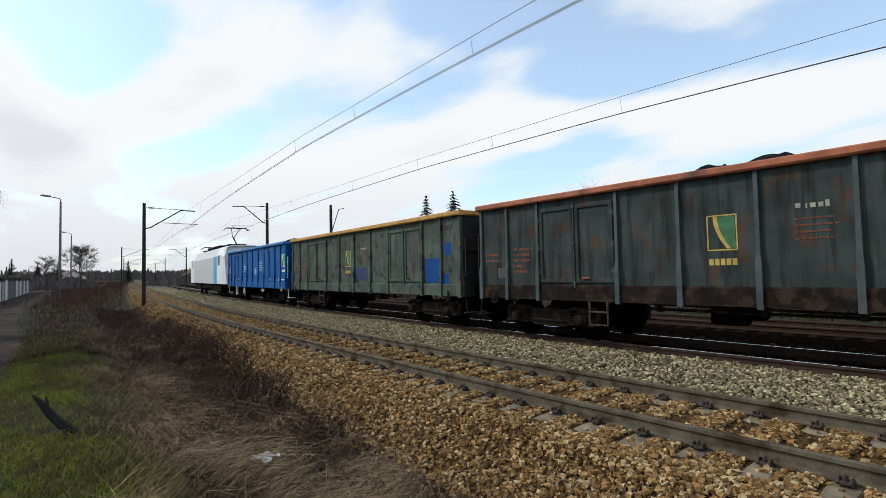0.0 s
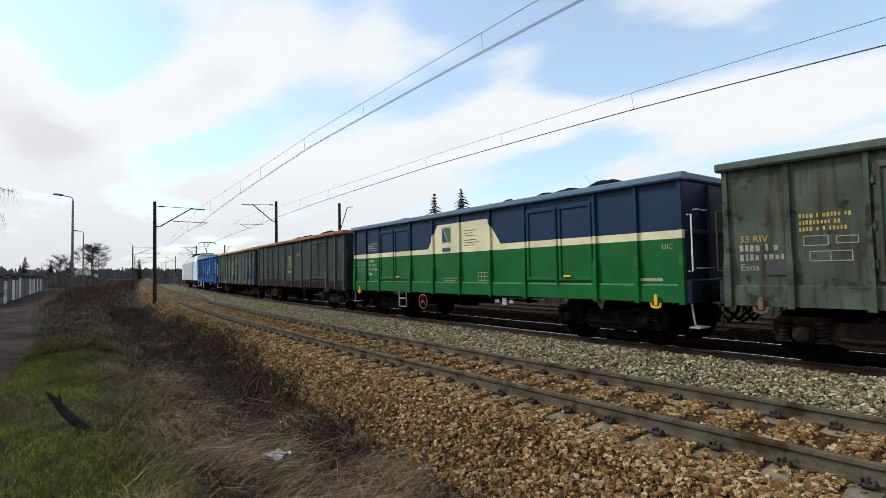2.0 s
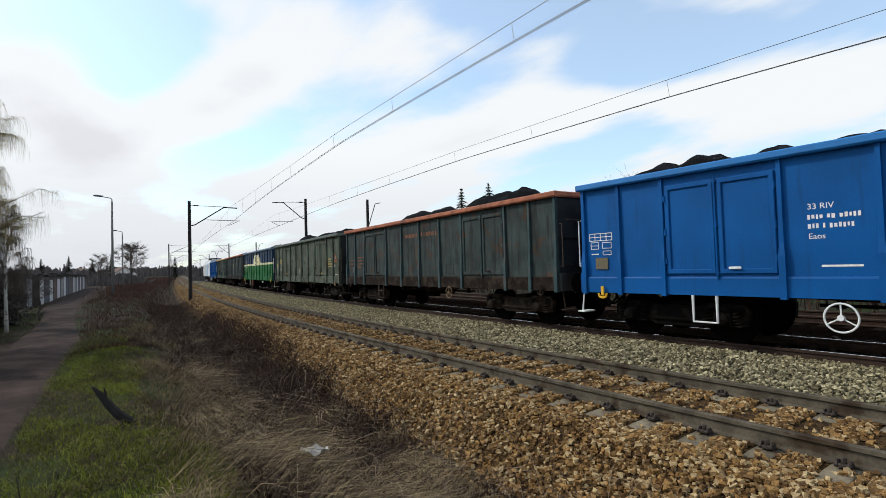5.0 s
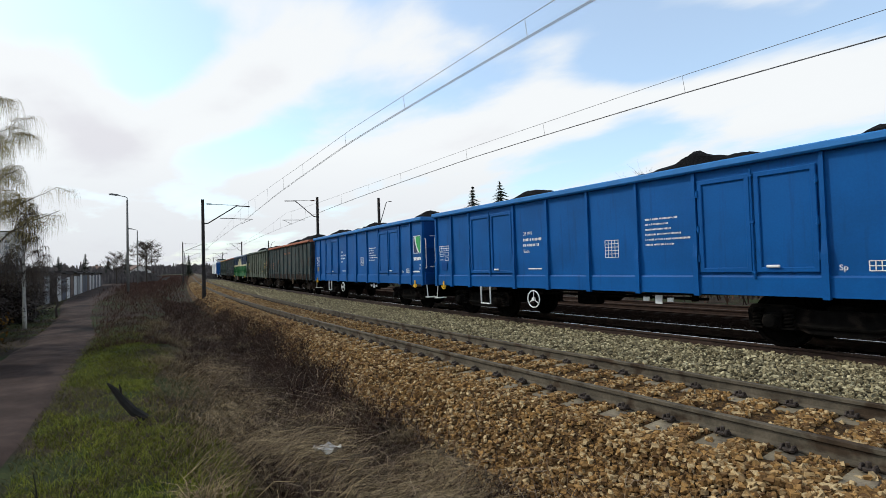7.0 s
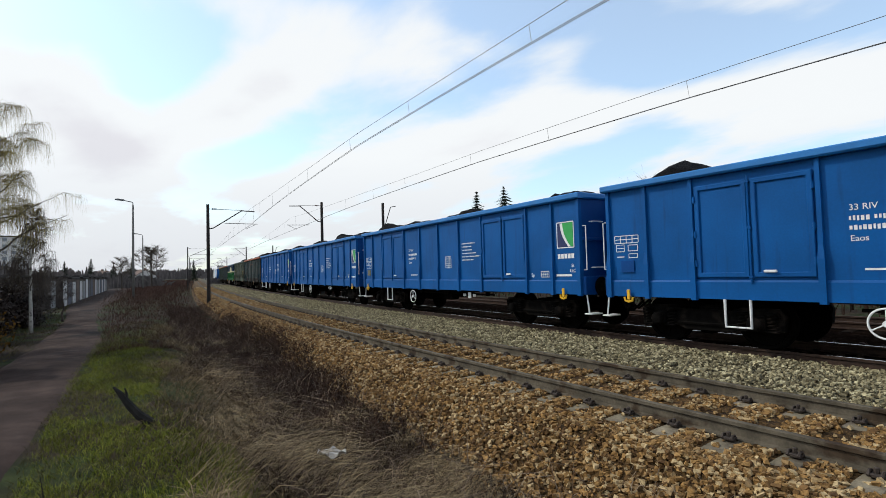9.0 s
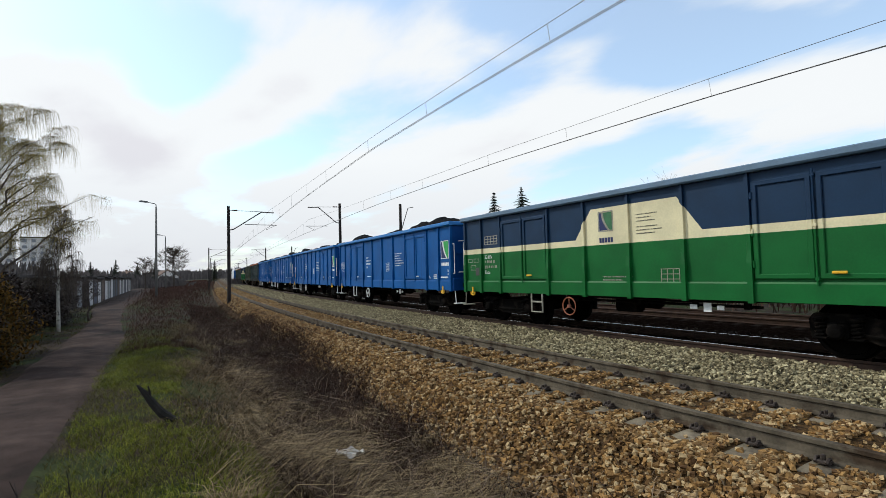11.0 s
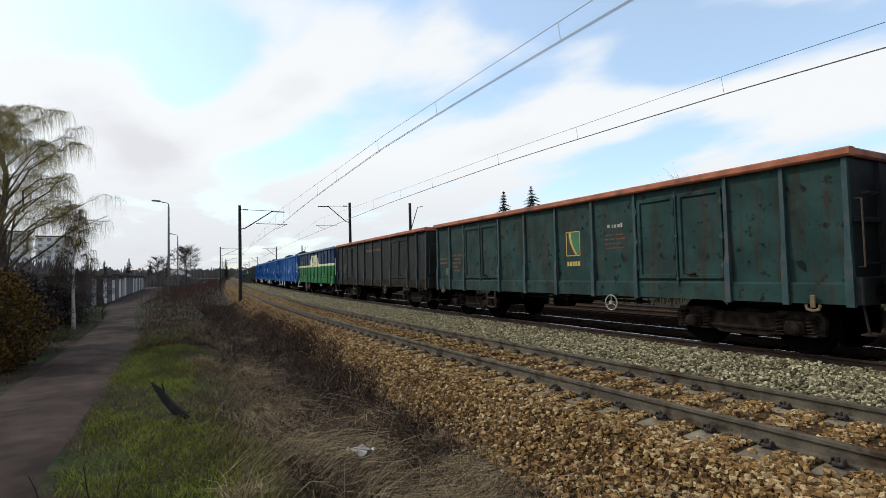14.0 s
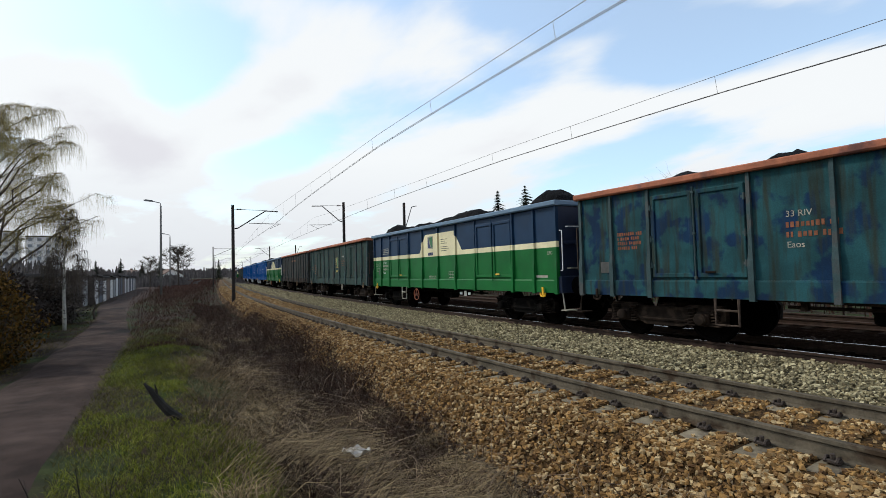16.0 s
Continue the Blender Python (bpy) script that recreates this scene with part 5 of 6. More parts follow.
def blades(name, s, off, height, lean, width, mat, label, category, rng, droop=0.5, lift=0.0, way=None):
    """Grass-like blades that rise from the ground, lean over and droop."""
    n = len(s)
    x, y = line_arrays(s, off)
    z = np.maximum(ground_z(s, off), np.where(off > NEAR_MID - 2.4, near_height(s, off), -9.0)) - 0.01 + lift
    a = rng.uniform(0, 2 * math.pi, n) if way is None else way
    L = height * lean
    pts = []
    for u in (0.0, 0.55, 1.0):
        pts.append(np.stack([x + np.cos(a) * L * u ** 1.5, y + np.sin(a) * L * u ** 1.5, z + height * (u - droop * lean * u ** 3 * 0.8)], -1))
    pts = np.stack(pts, 1)
    wid = width[:, None] * np.array([1.0, 0.75, 0.12])[None]
    ob = part(name, ribbons(name, pts, wid, mat), mat)
    return tagged(ob, label, category, kind="stuff")


def plant(name, base, tip_tint, rough=0.8):
    def f(nt, tc, mixc, ramp, noise_of):
        r = nt.nodes.new("ShaderNodeNewGeometry").outputs["Random Per Island"]
        return mixc(r, base, tip_tint)
    return material(name, f, rough=rough, vary=0.3, scale=1.1, fine=0, bump=0, spec=0.15)


green_grass = plant("green_grass", (0.06, 0.085, 0.005), (0.23, 0.225, 0.028))
mixed_grass = plant("dull_grass", (0.03, 0.03, 0.006), (0.105, 0.085, 0.026))
straw = plant("dry_straw_grass", (0.028, 0.018, 0.009), (0.20, 0.14, 0.07))
tuft_straw = plant("pale_straw_tufts", (0.035, 0.024, 0.012), (0.34, 0.25, 0.135))
bramble = plant("dead_brown_stems", (0.010, 0.005, 0.003), (0.064, 0.034, 0.022))
pale_stem = plant("pale_dead_stems", (0.04, 0.027, 0.019), (0.25, 0.18, 0.12))
red_brush = plant("reddish_brown_brush", (0.036, 0.017, 0.012), (0.105, 0.054, 0.039))
twig_mat = plant("bare_grey_brown_twigs", (0.035, 0.026, 0.02), (0.09, 0.07, 0.05))
willow_twig = plant("yellowish_willow_twigs", (0.15, 0.12, 0.04), (0.40, 0.32, 0.13))
needle_mat = plant("dark_spruce_needles", (0.008, 0.014, 0.008), (0.022, 0.035, 0.016))
thuja_mat = plant("rusty_green_shrub_leaves", (0.022, 0.019, 0.004), (0.15, 0.075, 0.012))
# Grey-brown twigs lightened to put distance haze into the far woods.
woods_mat = plant("hazed_grey_brown_woods", (0.075, 0.066, 0.064), (0.15, 0.132, 0.126))
hedge_mat = plant("dark_winter_scrub", (0.04, 0.034, 0.032), (0.11, 0.092, 0.085))
bark = material("grey_brown_bark", (0.065, 0.05, 0.04), rough=0.9, vary=0.35, scale=8, fine=40, bump=0.7, bump_size=0.02)
birch_bark = material("white_birch_bark", (0.50, 0.48, 0.43), rough=0.8, vary=0.2, scale=8, fine=30, bump=0.3, second=(0.05, 0.045, 0.04), patch=0.2, patch_scale=6)


def cover_ground():
    rng = np.random.default_rng(11)
    U = lambda a, b, n: rng.uniform(a, b, n)

    def spread(n, s1, s2, o1, o2, power=1.6):
        return s1 + (s2 - s1) * U(0, 1, n) ** power, U(o1, o2, n)

    def clumpy(s, o, scale, lo, seed):
        v = np.sin(s * scale + seed + 1.7 * np.sin(o * scale * 1.3 + seed)) * np.cos(o * scale * 1.1 - seed * 2 + np.sin(s * scale * 0.7))
        return v > lo
    # green turf beside the path
    s, o = spread(72000, 1.5, 21, -0.72, 1.25)
    patch = (clumpy(s, o, 1.1, -0.35, 0.4) | (U(0, 1, len(s)) < 0.3)) & (o < 0.95 - 0.3 * np.sin(s * 0.8)) & (U(0, 1, len(s)) < np.interp(s, [13, 20], [1.0, 0.05]))
    s, o = s[patch], o[patch]
    n = len(s)
    blades("grass", s, o, U(0.03, 0.11, n), U(0.3, 1.0, n), U(0.004, 0.008, n), green_grass, "short green grass on the verge", "grass", rng)
    s, o = spread(38000, 1.5, 26, -0.8, 1.9)
    n = len(s)
    blades("grass", s, o, U(0.03, 0.10, n), U(0.5, 1.3, n), U(0.004, 0.008, n), mixed_grass, "dull yellow-green grass on the verge", "grass", rng)
    # dry straw down the bank
    s, o = spread(22000, 1.6, 24, 0.55, 2.6)
    keep = clumpy(s, o, 1.9, -0.1, 2.0) & (U(0, 1, len(s)) < np.interp(o, [0.5, 1.3, 2.2], [0.25, 0.9, 1.0]))
    s, o = s[keep], o[keep]
    n = len(s)
    blades("dry_grass", s, o, U(0.10, 0.30, n), U(0.7, 1.7, n), U(0.004, 0.009, n), straw, "flattened straw-coloured dry grass on the bank", "dry grass", rng, 0.55)
    # tufts that stand up
    for k in range(34):
        cs, co = 2.2 + 17 * rng.uniform() ** 1.5, rng.uniform(0.7, 3.4)
        n = 150
        s, o = cs + rng.normal(0, 0.10, n), co + rng.normal(0, 0.10, n)
        if k == 0:
            S0, O0, H0 = [], [], []
        S0.append(s), O0.append(o), H0.append(U(0.18, 0.42, n))
    s, o, h = np.concatenate(S0), np.concatenate(O0), np.concatenate(H0)
    blades("grass_tufts", s, o, h, U(0.4, 1.25, len(s)), U(0.004, 0.008, len(s)), tuft_straw, "drooping tufts of dry straw-coloured grass", "dry grass", rng, 0.6)
    # dead stems and brambles in the ditch
    s, o = spread(120000, 2.0, 44, 1.25, 4.7, 1.4)
    keep = (o > 1.5 + 0.5 * np.sin(s * 0.9) * np.exp(-s / 20)) & (o < np.interp(s, [2, 6, 12, 15, 30], [3.15, 3.65, 4.0, 4.4, 4.6]) + 0.15 * np.sin(s * 2.1))
    s, o = s[keep], o[keep]
    n = len(s)
    blades("dead_stems", s, o, U(0.10, 0.45, n) * np.interp(s, [3, 12, 30], [0.75, 0.85, 0.5]) * np.interp(o, [3.0, 3.7], [1.0, 0.5]), U(0.2, 1.4, n), U(0.004, 0.010, n), bramble, "tangled dead brown stems and brambles in the ditch", "brush", rng, 0.4)
    s, o = spread(34000, 6.5, 27, 2.0, 4.1, 1.2)
    keep = o < np.interp(s, [6, 12, 15, 30], [3.5, 3.9, 4.2, 4.4]) + 0.12 * np.sin(s * 2.1)
    s, o = s[keep], o[keep]
    n = len(s)
    blades("dead_stems", s, o, U(0.15, 0.42, n) * np.interp(s, [6.5, 10, 27], [0.6, 1.0, 0.8]) * np.interp(o, [3.2, 4.0], [1.0, 0.6]), U(0.2, 1.1, n), U(0.006, 0.012, n), bramble, "dense dark brown brambles at the foot of the ballast", "brush", rng, 0.4)
    s, o = spread(2600, 2.0, 26, 1.4, 3.9, 1.5)
    n = len(s)
    blades("dead_stems", s, o, U(0.3, 0.75, n), U(0.6, 1.9, n), U(0.005, 0.011, n), pale_stem, "long arching pale dead stems in the ditch", "brush", rng, 0.55)
    # swathes of long straw, combed down the bank by the wind
    S0, O0, W0 = [], [], []
    for cs, co, m, spread_s, spread_o in ((7.1, 1.25, 900, 0.5, 0.3), (10.4, 1.6, 700, 0.8, 0.3), (5.5, 1.4, 900, 0.45, 0.3), (8.6, 1.9, 600, 0.7, 0.25), (5.2, 2.9, 800, 0.25, 0.18),
                                          (4.3, 1.9, 700, 0.4, 0.3), (13.0, 1.8, 500, 1.0, 0.3), (6.4, 2.1, 600, 0.5, 0.25), (8.0, 3.0, 450, 0.4, 0.2), (4.2, 2.7, 500, 0.3, 0.2)):
        m = int(m * 0.7)
        S0.append(rng.normal(cs, spread_s, m)), O0.append(rng.normal(co, spread_o, m)), W0.append(rng.normal(rng.uniform(-1.5, 0.1), 0.35, m))
    s, o, w = np.concatenate(S0), np.concatenate(O0), np.concatenate(W0)
    n = len(s)
    blades("dry_grass", s, o, U(0.22, 0.5, n), U(1.0, 2.0, n), U(0.004, 0.008, n), tuft_straw, "long pale straw combed down the bank", "dry grass", rng, 0.5, 0.0, w)
    # brush along the bank further on
    s, o = spread(32000, 16, 260, -0.6, 4.2, 2.2)
    o = o + np.interp(s, [16, 30, 60, 130, 260], [0.3, -1.0, -4.5, -9.0, -16.0]) * U(0, 1, len(o))
    n = len(s)
    blades("brush", s, o, U(0.12, 0.55, n) * np.interp(s, [16, 30, 60, 150, 260], [0.28, 0.38, 0.8, 1.5, 2.5]), U(0.1, 0.8, n), np.interp(s, [16, 130, 260], [0.012, 0.06, 0.14]), red_brush, "reddish-brown bare brush along the railway bank", "brush", rng, 0.3)
    # round the place of the viewer
    s, o = U(-8, 2.2, 9000), U(-0.72, 1.8, 9000)
    blades("grass", s, o, U(0.03, 0.10, 9000), U(0.4, 1.2, 9000), U(0.005, 0.009, 9000), mixed_grass, "dull yellow-green grass round the viewer", "grass", rng)
    s, o = U(-8, 2.5, 6000), U(1.4, 3.9, 6000)
    blades("dead_stems", s, o, U(0.08, 0.3, 6000), U(0.3, 1.4, 6000), U(0.005, 0.010, 6000), bramble, "dead brown stems in the ditch by the viewer", "brush", rng, 0.4)
    # left of the path and the far side of the line
    s, o = spread(16000, 8, 60, -7.0, -2.45, 1.4)
    n = len(s)
    blades("grass", s, o, U(0.04, 0.13, n), U(0.4, 1.0, n), U(0.008, 0.016, n), mixed_grass, "dull winter lawn beside the path", "grass", rng)
    s, o = spread(13000, -30, 150, 18.4, 34, 1.0)
    n = len(s)
    blades("brush", s, o, U(0.5, 2.6, n), U(0.1, 0.6, n), U(0.03, 0.07, n), bramble, "dark bare scrub behind the railway", "brush", rng, 0.2)


cover_ground()


def tree_frame(rng, height, limbs, spread, lift, start=0.25, kink=0.12, forks=3):
    """Limbs of a tree as lists of places with radii; returns the trunk and limb paths."""
    trunk = [Vector((0, 0, 0))]
    k = 9
    for i in range(1, k + 1):
        u = i / k
        trunk.append(Vector((rng.normal(0, kink) * u, rng.normal(0, kink) * u, height * 0.82 * u)))
    out = []
    for j in range(limbs):
        u = start + (0.98 - start) * (j + rng.uniform(0, 1)) / limbs
        i = min(int(u * k), k - 1)
        p = trunk[i].lerp(trunk[i + 1], u * k - i)
        a = j * 2.4 + rng.uniform(-0.5, 0.5)
        L = spread * (1.15 - 0.75 * u) * rng.uniform(0.75, 1.2)
        path = [p]
        for q in range(1, 6):
            v = q / 5
            path.append(p + Vector((math.cos(a) * L * v + rng.normal(0, 0.05 * L), math.sin(a) * L * v + rng.normal(0, 0.05 * L), lift * L * (v - 0.45 * v * v) + rng.normal(0, 0.03 * L))))
        out.append(path)
        for _ in range(forks):
            q = rng.uniform(0.3, 0.95) * 4.99
            b = path[int(q)].lerp(path[int(q) + 1], q - int(q))
            c, K = a + rng.uniform(-1.3, 1.3), L * rng.uniform(0.3, 0.6)
            out.append([b] + [b + Vector((math.cos(c) * K * v + rng.normal(0, 0.05 * K), math.sin(c) * K * v + rng.normal(0, 0.05 * K), K * (1.1 * v - 0.7 * v * v) + rng.normal(0, 0.05 * K))) for v in (0.2, 0.4, 0.6, 0.8, 1.0)])
    return trunk, out


def bare_tree(name, place, height, spread, radius, limbs, twigs, droop, twig_len, bark_mat, twigs_mat, label, category, seed, twig_w=0.010, lift=0.9):
    rng = np.random.default_rng(seed)
    root = empty(name, Matrix.Translation(place), label, category)
    trunk, arms = tree_frame(rng, height, limbs, spread, lift)
    sh = Shape().tube(trunk, [radius * (1 - 0.85 * i / (len(trunk) - 1)) for i in range(len(trunk))], 8)
    part("trunk", sh, bark_mat, root, smooth=True)
    for k in range(0, len(arms), 4):
        limb = Shape()
        for j, arm in enumerate(arms[k:k + 4]):
            r0 = radius * (0.3 if j == 0 else 0.11) * max(0.25, 1 - arm[0].z / height)
            limb.tube(arm, [r0 * (1 - 0.85 * i / 5) for i in range(6)], 5)
        part("limb", limb, bark if bark_mat is birch_bark else bark_mat, root)
    paths = []
    for _ in range(twigs):
        arm = arms[rng.integers(len(arms))]
        q = rng.uniform(0.25, 1.0) * 4.99
        i = int(q)
        p = arm[i].lerp(arm[i + 1], q - i)
        a = rng.uniform(0, 2 * math.pi)
        L = twig_len * rng.uniform(0.4, 1.1)
        way = Vector((math.cos(a), math.sin(a), rng.uniform(0.1, 0.9)))
        row = []
        for v in (0.0, 0.25, 0.5, 0.75, 1.0):
            out = 1 - droop * 0.75 * v
            row.append(p + Vector((way.x * L * v * out * 0.6, way.y * L * v * out * 0.6, way.z * L * v * (1 - droop) * 0.8 + droop * L * (0.25 * v - 1.15 * v * v))) + Vector(rng.normal(0, 0.02 * L, 3)))
        if row[-1].z > 0.5:
            paths.append(row)
    pts = np.array([[tuple(p) for p in row] for row in paths])
    wid = np.tile(np.array([1.0, 0.85, 0.7, 0.5, 0.25]) * twig_w, (len(pts), 1))
    tagged(part("crown", ribbons("crown", pts, wid, twigs_mat), twigs_mat, root), kind="stuff")
    return root


def spruce(place, height, radius, label, seed):
    rng = np.random.default_rng(seed)
    root = empty("spruce", Matrix.Translation(place), label, "spruce tree", "spruce trees")
    part("trunk", Shape().tube([(0, 0, 0), (0, 0, height * 0.5), (0, 0, height)], [0.16, 0.1, 0.015], 7), bark, root)
    pts = []
    for _ in range(1300):
        u = rng.uniform(0.12, 1) ** 0.8
        a = rng.uniform(0, 2 * math.pi)
        R = radius * (1 - u) ** 0.75 * rng.uniform(0.4, 1.15) + 0.08
        layer = math.floor(u * 34) / 34 + rng.uniform(0, 0.02)
        z = height * layer
        b = a + rng.uniform(-0.2, 0.2)
        f = rng.uniform(0.15, 0.7)
        R *= 0.3 + 1.0 * abs(math.sin(layer * 173.0 + seed + 2 * math.sin(a * 2 + layer * 40))) ** 1.5
        pts.append([(math.cos(a) * R * f * 0.4, math.sin(a) * R * f * 0.4, z), (math.cos(b) * R * 0.7, math.sin(b) * R * 0.7, z - 0.22 * R), (math.cos(b) * R, math.sin(b) * R, z - 0.30 * R + 0.03)])
    pts = np.array(pts)
    wid = np.tile(np.array([0.06, 0.11, 0.03]), (len(pts), 1))
    tagged(part("crown", ribbons("crown", pts, wid, needle_mat), needle_mat, root), kind="stuff")
    return root


def leafy_bush(name, place, height, radius, count, mat, label, category, seed, leaf=0.09):
    rng = np.random.default_rng(seed)
    root = empty(name, Matrix.Translation(place), label, category)
    sh = Shape()
    for k in range(9):
        a = k * 0.7
        sh.tube([(0.05 * math.cos(a), 0.05 * math.sin(a), 0), (radius * 0.3 * math.cos(a), radius * 0.3 * math.sin(a), height * 0.4), (radius * 0.6 * math.cos(a), radius * 0.6 * math.sin(a), height * 0.85)], [0.03, 0.02, 0.006], 5)
    part("stem", sh, bark, root)
    n = count
    u = rng.uniform(0, 1, n)
    a = rng.uniform(0, 2 * math.pi, n)
    bumpy = 1 + 0.25 * np.sin(a * 3 + 5 * u) + 0.15 * np.sin(a * 7 - 9 * u)
    r = radius * bumpy * np.sqrt(rng.uniform(0.2, 1, n)) * np.sin(np.clip(0.25 + u * 2.75, 0, math.pi)) ** 0.7
    p = np.stack([r * np.cos(a), r * np.sin(a), 0.08 + height * u * (0.85 + 0.3 * rng.uniform(0, 1, n))], -1)
    d = rng.normal(0, 1, (n, 3))
    d[:, 2] = abs(d[:, 2])
    d = d / np.linalg.norm(d, axis=1, keepdims=True) * leaf
    pts = np.stack([p, p + d * 0.5, p + d], 1)
    wid = np.tile(np.array([0.4, 1.0, 0.2]) * leaf * 0.55, (n, 1))
    tagged(part("leaves", ribbons("leaves", pts, wid, mat), mat, root), kind="stuff")
    return root


bare_tree("willow_tree", (-2.35, 20.7, -0.55), 8.6, 2.5, 0.2, 40, 17000, 0.72, 1.25, bark, willow_twig, "bare weeping willow with drooping yellowish twigs beside the path", "willow tree", 4, 0.006, 1.7)
bare_tree("birch_tree", (-0.72, 26.0, -0.6), 6.2, 0.85, 0.075, 20, 2600, 0.85, 1.1, birch_bark, twig_mat, "slender white-barked birch with bare drooping twigs", "birch tree", 7, 0.010, 1.5)
bare_tree("bare_tree", (-2.9, 27.0, -0.6), 4.6, 1.9, 0.09, 16, 1500, 0.3, 0.9, bark, twig_mat, "dark bare garden tree beside the garages", "tree", 8, 0.012, 0.9)
bare_tree("bare_tree", (0.35, 31.5, -0.6), 2.7, 1.1, 0.06, 14, 900, 0.2, 0.7, bark, hedge_mat, "small dark bare shrub tree by the path", "tree", 9, 0.014, 0.8)
bare_tree("bare_tree", (-0.6, 37.5, -0.6), 3.2, 1.5, 0.06, 14, 900, 0.2, 0.8, bark, hedge_mat, "small dark bare shrub tree by the path", "tree", 19, 0.016, 0.8)
bare_tree("bare_tree", (15.9, 118.7, -0.6), 9.0, 3.0, 0.2, 30, 2600, 0.05, 1.7, bark, twig_mat, "tall bare tree far along the street lamps", "tree", 10, 0.04, 1.9)
bare_tree("bare_tree", (10.5, 116.0, -0.6), 6.2, 2.3, 0.15, 24, 1400, 0.05, 1.3, bark, twig_mat, "bare tree far along the street lamps", "tree", 21, 0.04, 1.9)
bare_tree("bare_tree", (30.2, 17.65, -0.6), 8.6, 2.0, 0.09, 14, 260, 0.0, 1.4, bark, twig_mat, "thin bare tree behind the railway", "tree", 12, 0.014, 1.6)
bare_tree("bare_tree", (26.8, 8.0, -0.6), 5.6, 2.2, 0.08, 22, 1500, 0.1, 1.0, bark, twig_mat, "bushy bare tree behind the railway", "tree", 13, 0.012, 1.1)
bare_tree("bare_tree", (28.5, 3.6, -0.6), 5.0, 2.2, 0.08, 20, 1300, 0.1, 1.0, bark, twig_mat, "bushy bare tree behind the railway", "tree", 14, 0.012, 1.1)
spruce((42.04, 42.81, -0.7), 11.9, 3.3, "dark green spruce standing behind the railway", 1)
spruce((39.6, 44.9, -0.7), 11.4, 2.6, "thin dark spruce standing behind the railway", 2)
leafy_bush("evergreen_shrub", (-1.75, 15.2, -0.52), 2.0, 0.85, 6500, thuja_mat, "dense rusty-green evergreen shrub beside the path", "shrub", 3, 0.08)
leafy_bush("evergreen_shrub", (-2.9, 17.0, -0.55), 2.1, 1.1, 5000, needle_mat, "dense dark evergreen shrub beside the path", "shrub", 5, 0.09)
leafy_bush("evergreen_shrub", (-3.4, 23.5, -0.55), 2.2, 1.2, 4200, hedge_mat, "dark brown winter shrub by the gardens", "shrub", 6, 0.10)
leafy_bush("evergreen_shrub", (-0.9, 29.3, -0.58), 1.9, 0.9, 3000, hedge_mat, "dark brown winter shrub by the gardens", "shrub", 16, 0.10)


dark_shrub = plant("dark_bare_shrub", (0.012, 0.009, 0.008), (0.05, 0.036, 0.03))
for x, y, h, r, seed in ((-2.2, 18.6, 1.7, 0.8, 51), (-3.0, 20.4, 2.2, 1.1, 52), (-2.0, 23.2, 1.9, 0.9, 53), (-2.3, 25.6, 2.2, 1.0, 54), (-1.6, 28.0, 1.8, 0.8, 55), (-1.3, 30.4, 1.9, 0.8, 56), (-3.6, 28.6, 2.6, 1.3, 57)):
    leafy_bush("bare_shrub", (x, y, -0.58), h, r, 2300, dark_shrub, "dense dark bare shrub beside the garden path", "shrub", seed, 0.13)


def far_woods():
    rng = np.random.default_rng(31)
    rows = []
    for k in range(420):
        az = rng.uniform(-0.25, 0.135) if k % 3 else rng.uniform(0.25, 0.36)
        dist = rng.uniform(120, 260)
        h = rng.uniform(1.8, 4.6) * dist / 180 * (1.15 if az < 0.08 else 0.75)
        rows.append((az, dist, h, rng.uniform(1.5, 3.5)))
    for k in range(130):
        rows.append((rng.uniform(-0.26, -0.045), rng.uniform(75, 118), rng.uniform(2.6, 5.0), rng.uniform(1.2, 2.6)))
    for k in range(70):
        rows.append((rng.uniform(0.10, 0.32), rng.uniform(640, 760), rng.uniform(7, 13), rng.uniform(8, 20)))
    pts, wid = [], []
    for az, dist, h, w in rows:
        for _ in range(26):
            a = az + rng.normal(0, w / dist * 0.7)
            x, y = math.sin(a) * dist, math.cos(a) * dist
            top = h * rng.uniform(0.6, 1.0) * max(0.25, 1 - ((a - az) * dist / w / 1.6) ** 2)
            bend = rng.normal(0, 0.4)
            pts.append([(x, y, -0.8), (x + bend * 0.4, y, top * 0.5), (x + bend, y, top)])
            wid.append((0.55 * dist / 170, 0.5 * dist / 170, 0.25 * dist / 170))
    pts, wid = np.array(pts), np.array(wid)
    side = np.tile(np.array([[1.0, 0.0, 0.0]]), (len(pts), 1))
    tagged(part("far_woods", ribbons("far_woods", pts, wid, woods_mat, side), woods_mat), "dark line of winter trees and scrub far off", "woods", kind="stuff")
    for k, (x, y, h) in enumerate(((7.2, 150, 7.4), (12.0, 152, 6.2), (16.8, 160, 8.0), (2.0, 148, 6.8), (34.0, 170, 7.6))):
        spruce((x, y, -0.8), h, 1.6, "small dark spruce far off", 40 + k)


far_woods()

# ---- street lamps ----
lamp_grey = material("grey_galvanised_lamp_steel", (0.15, 0.155, 0.16), rough=0.6, metal=0.3, vary=0.15, scale=4, fine=40, bump=0.1)
lamp_concrete = material("lamp_post_concrete", (0.17, 0.165, 0.155), rough=0.9, vary=0.2, scale=4, fine=40, bump=0.2)


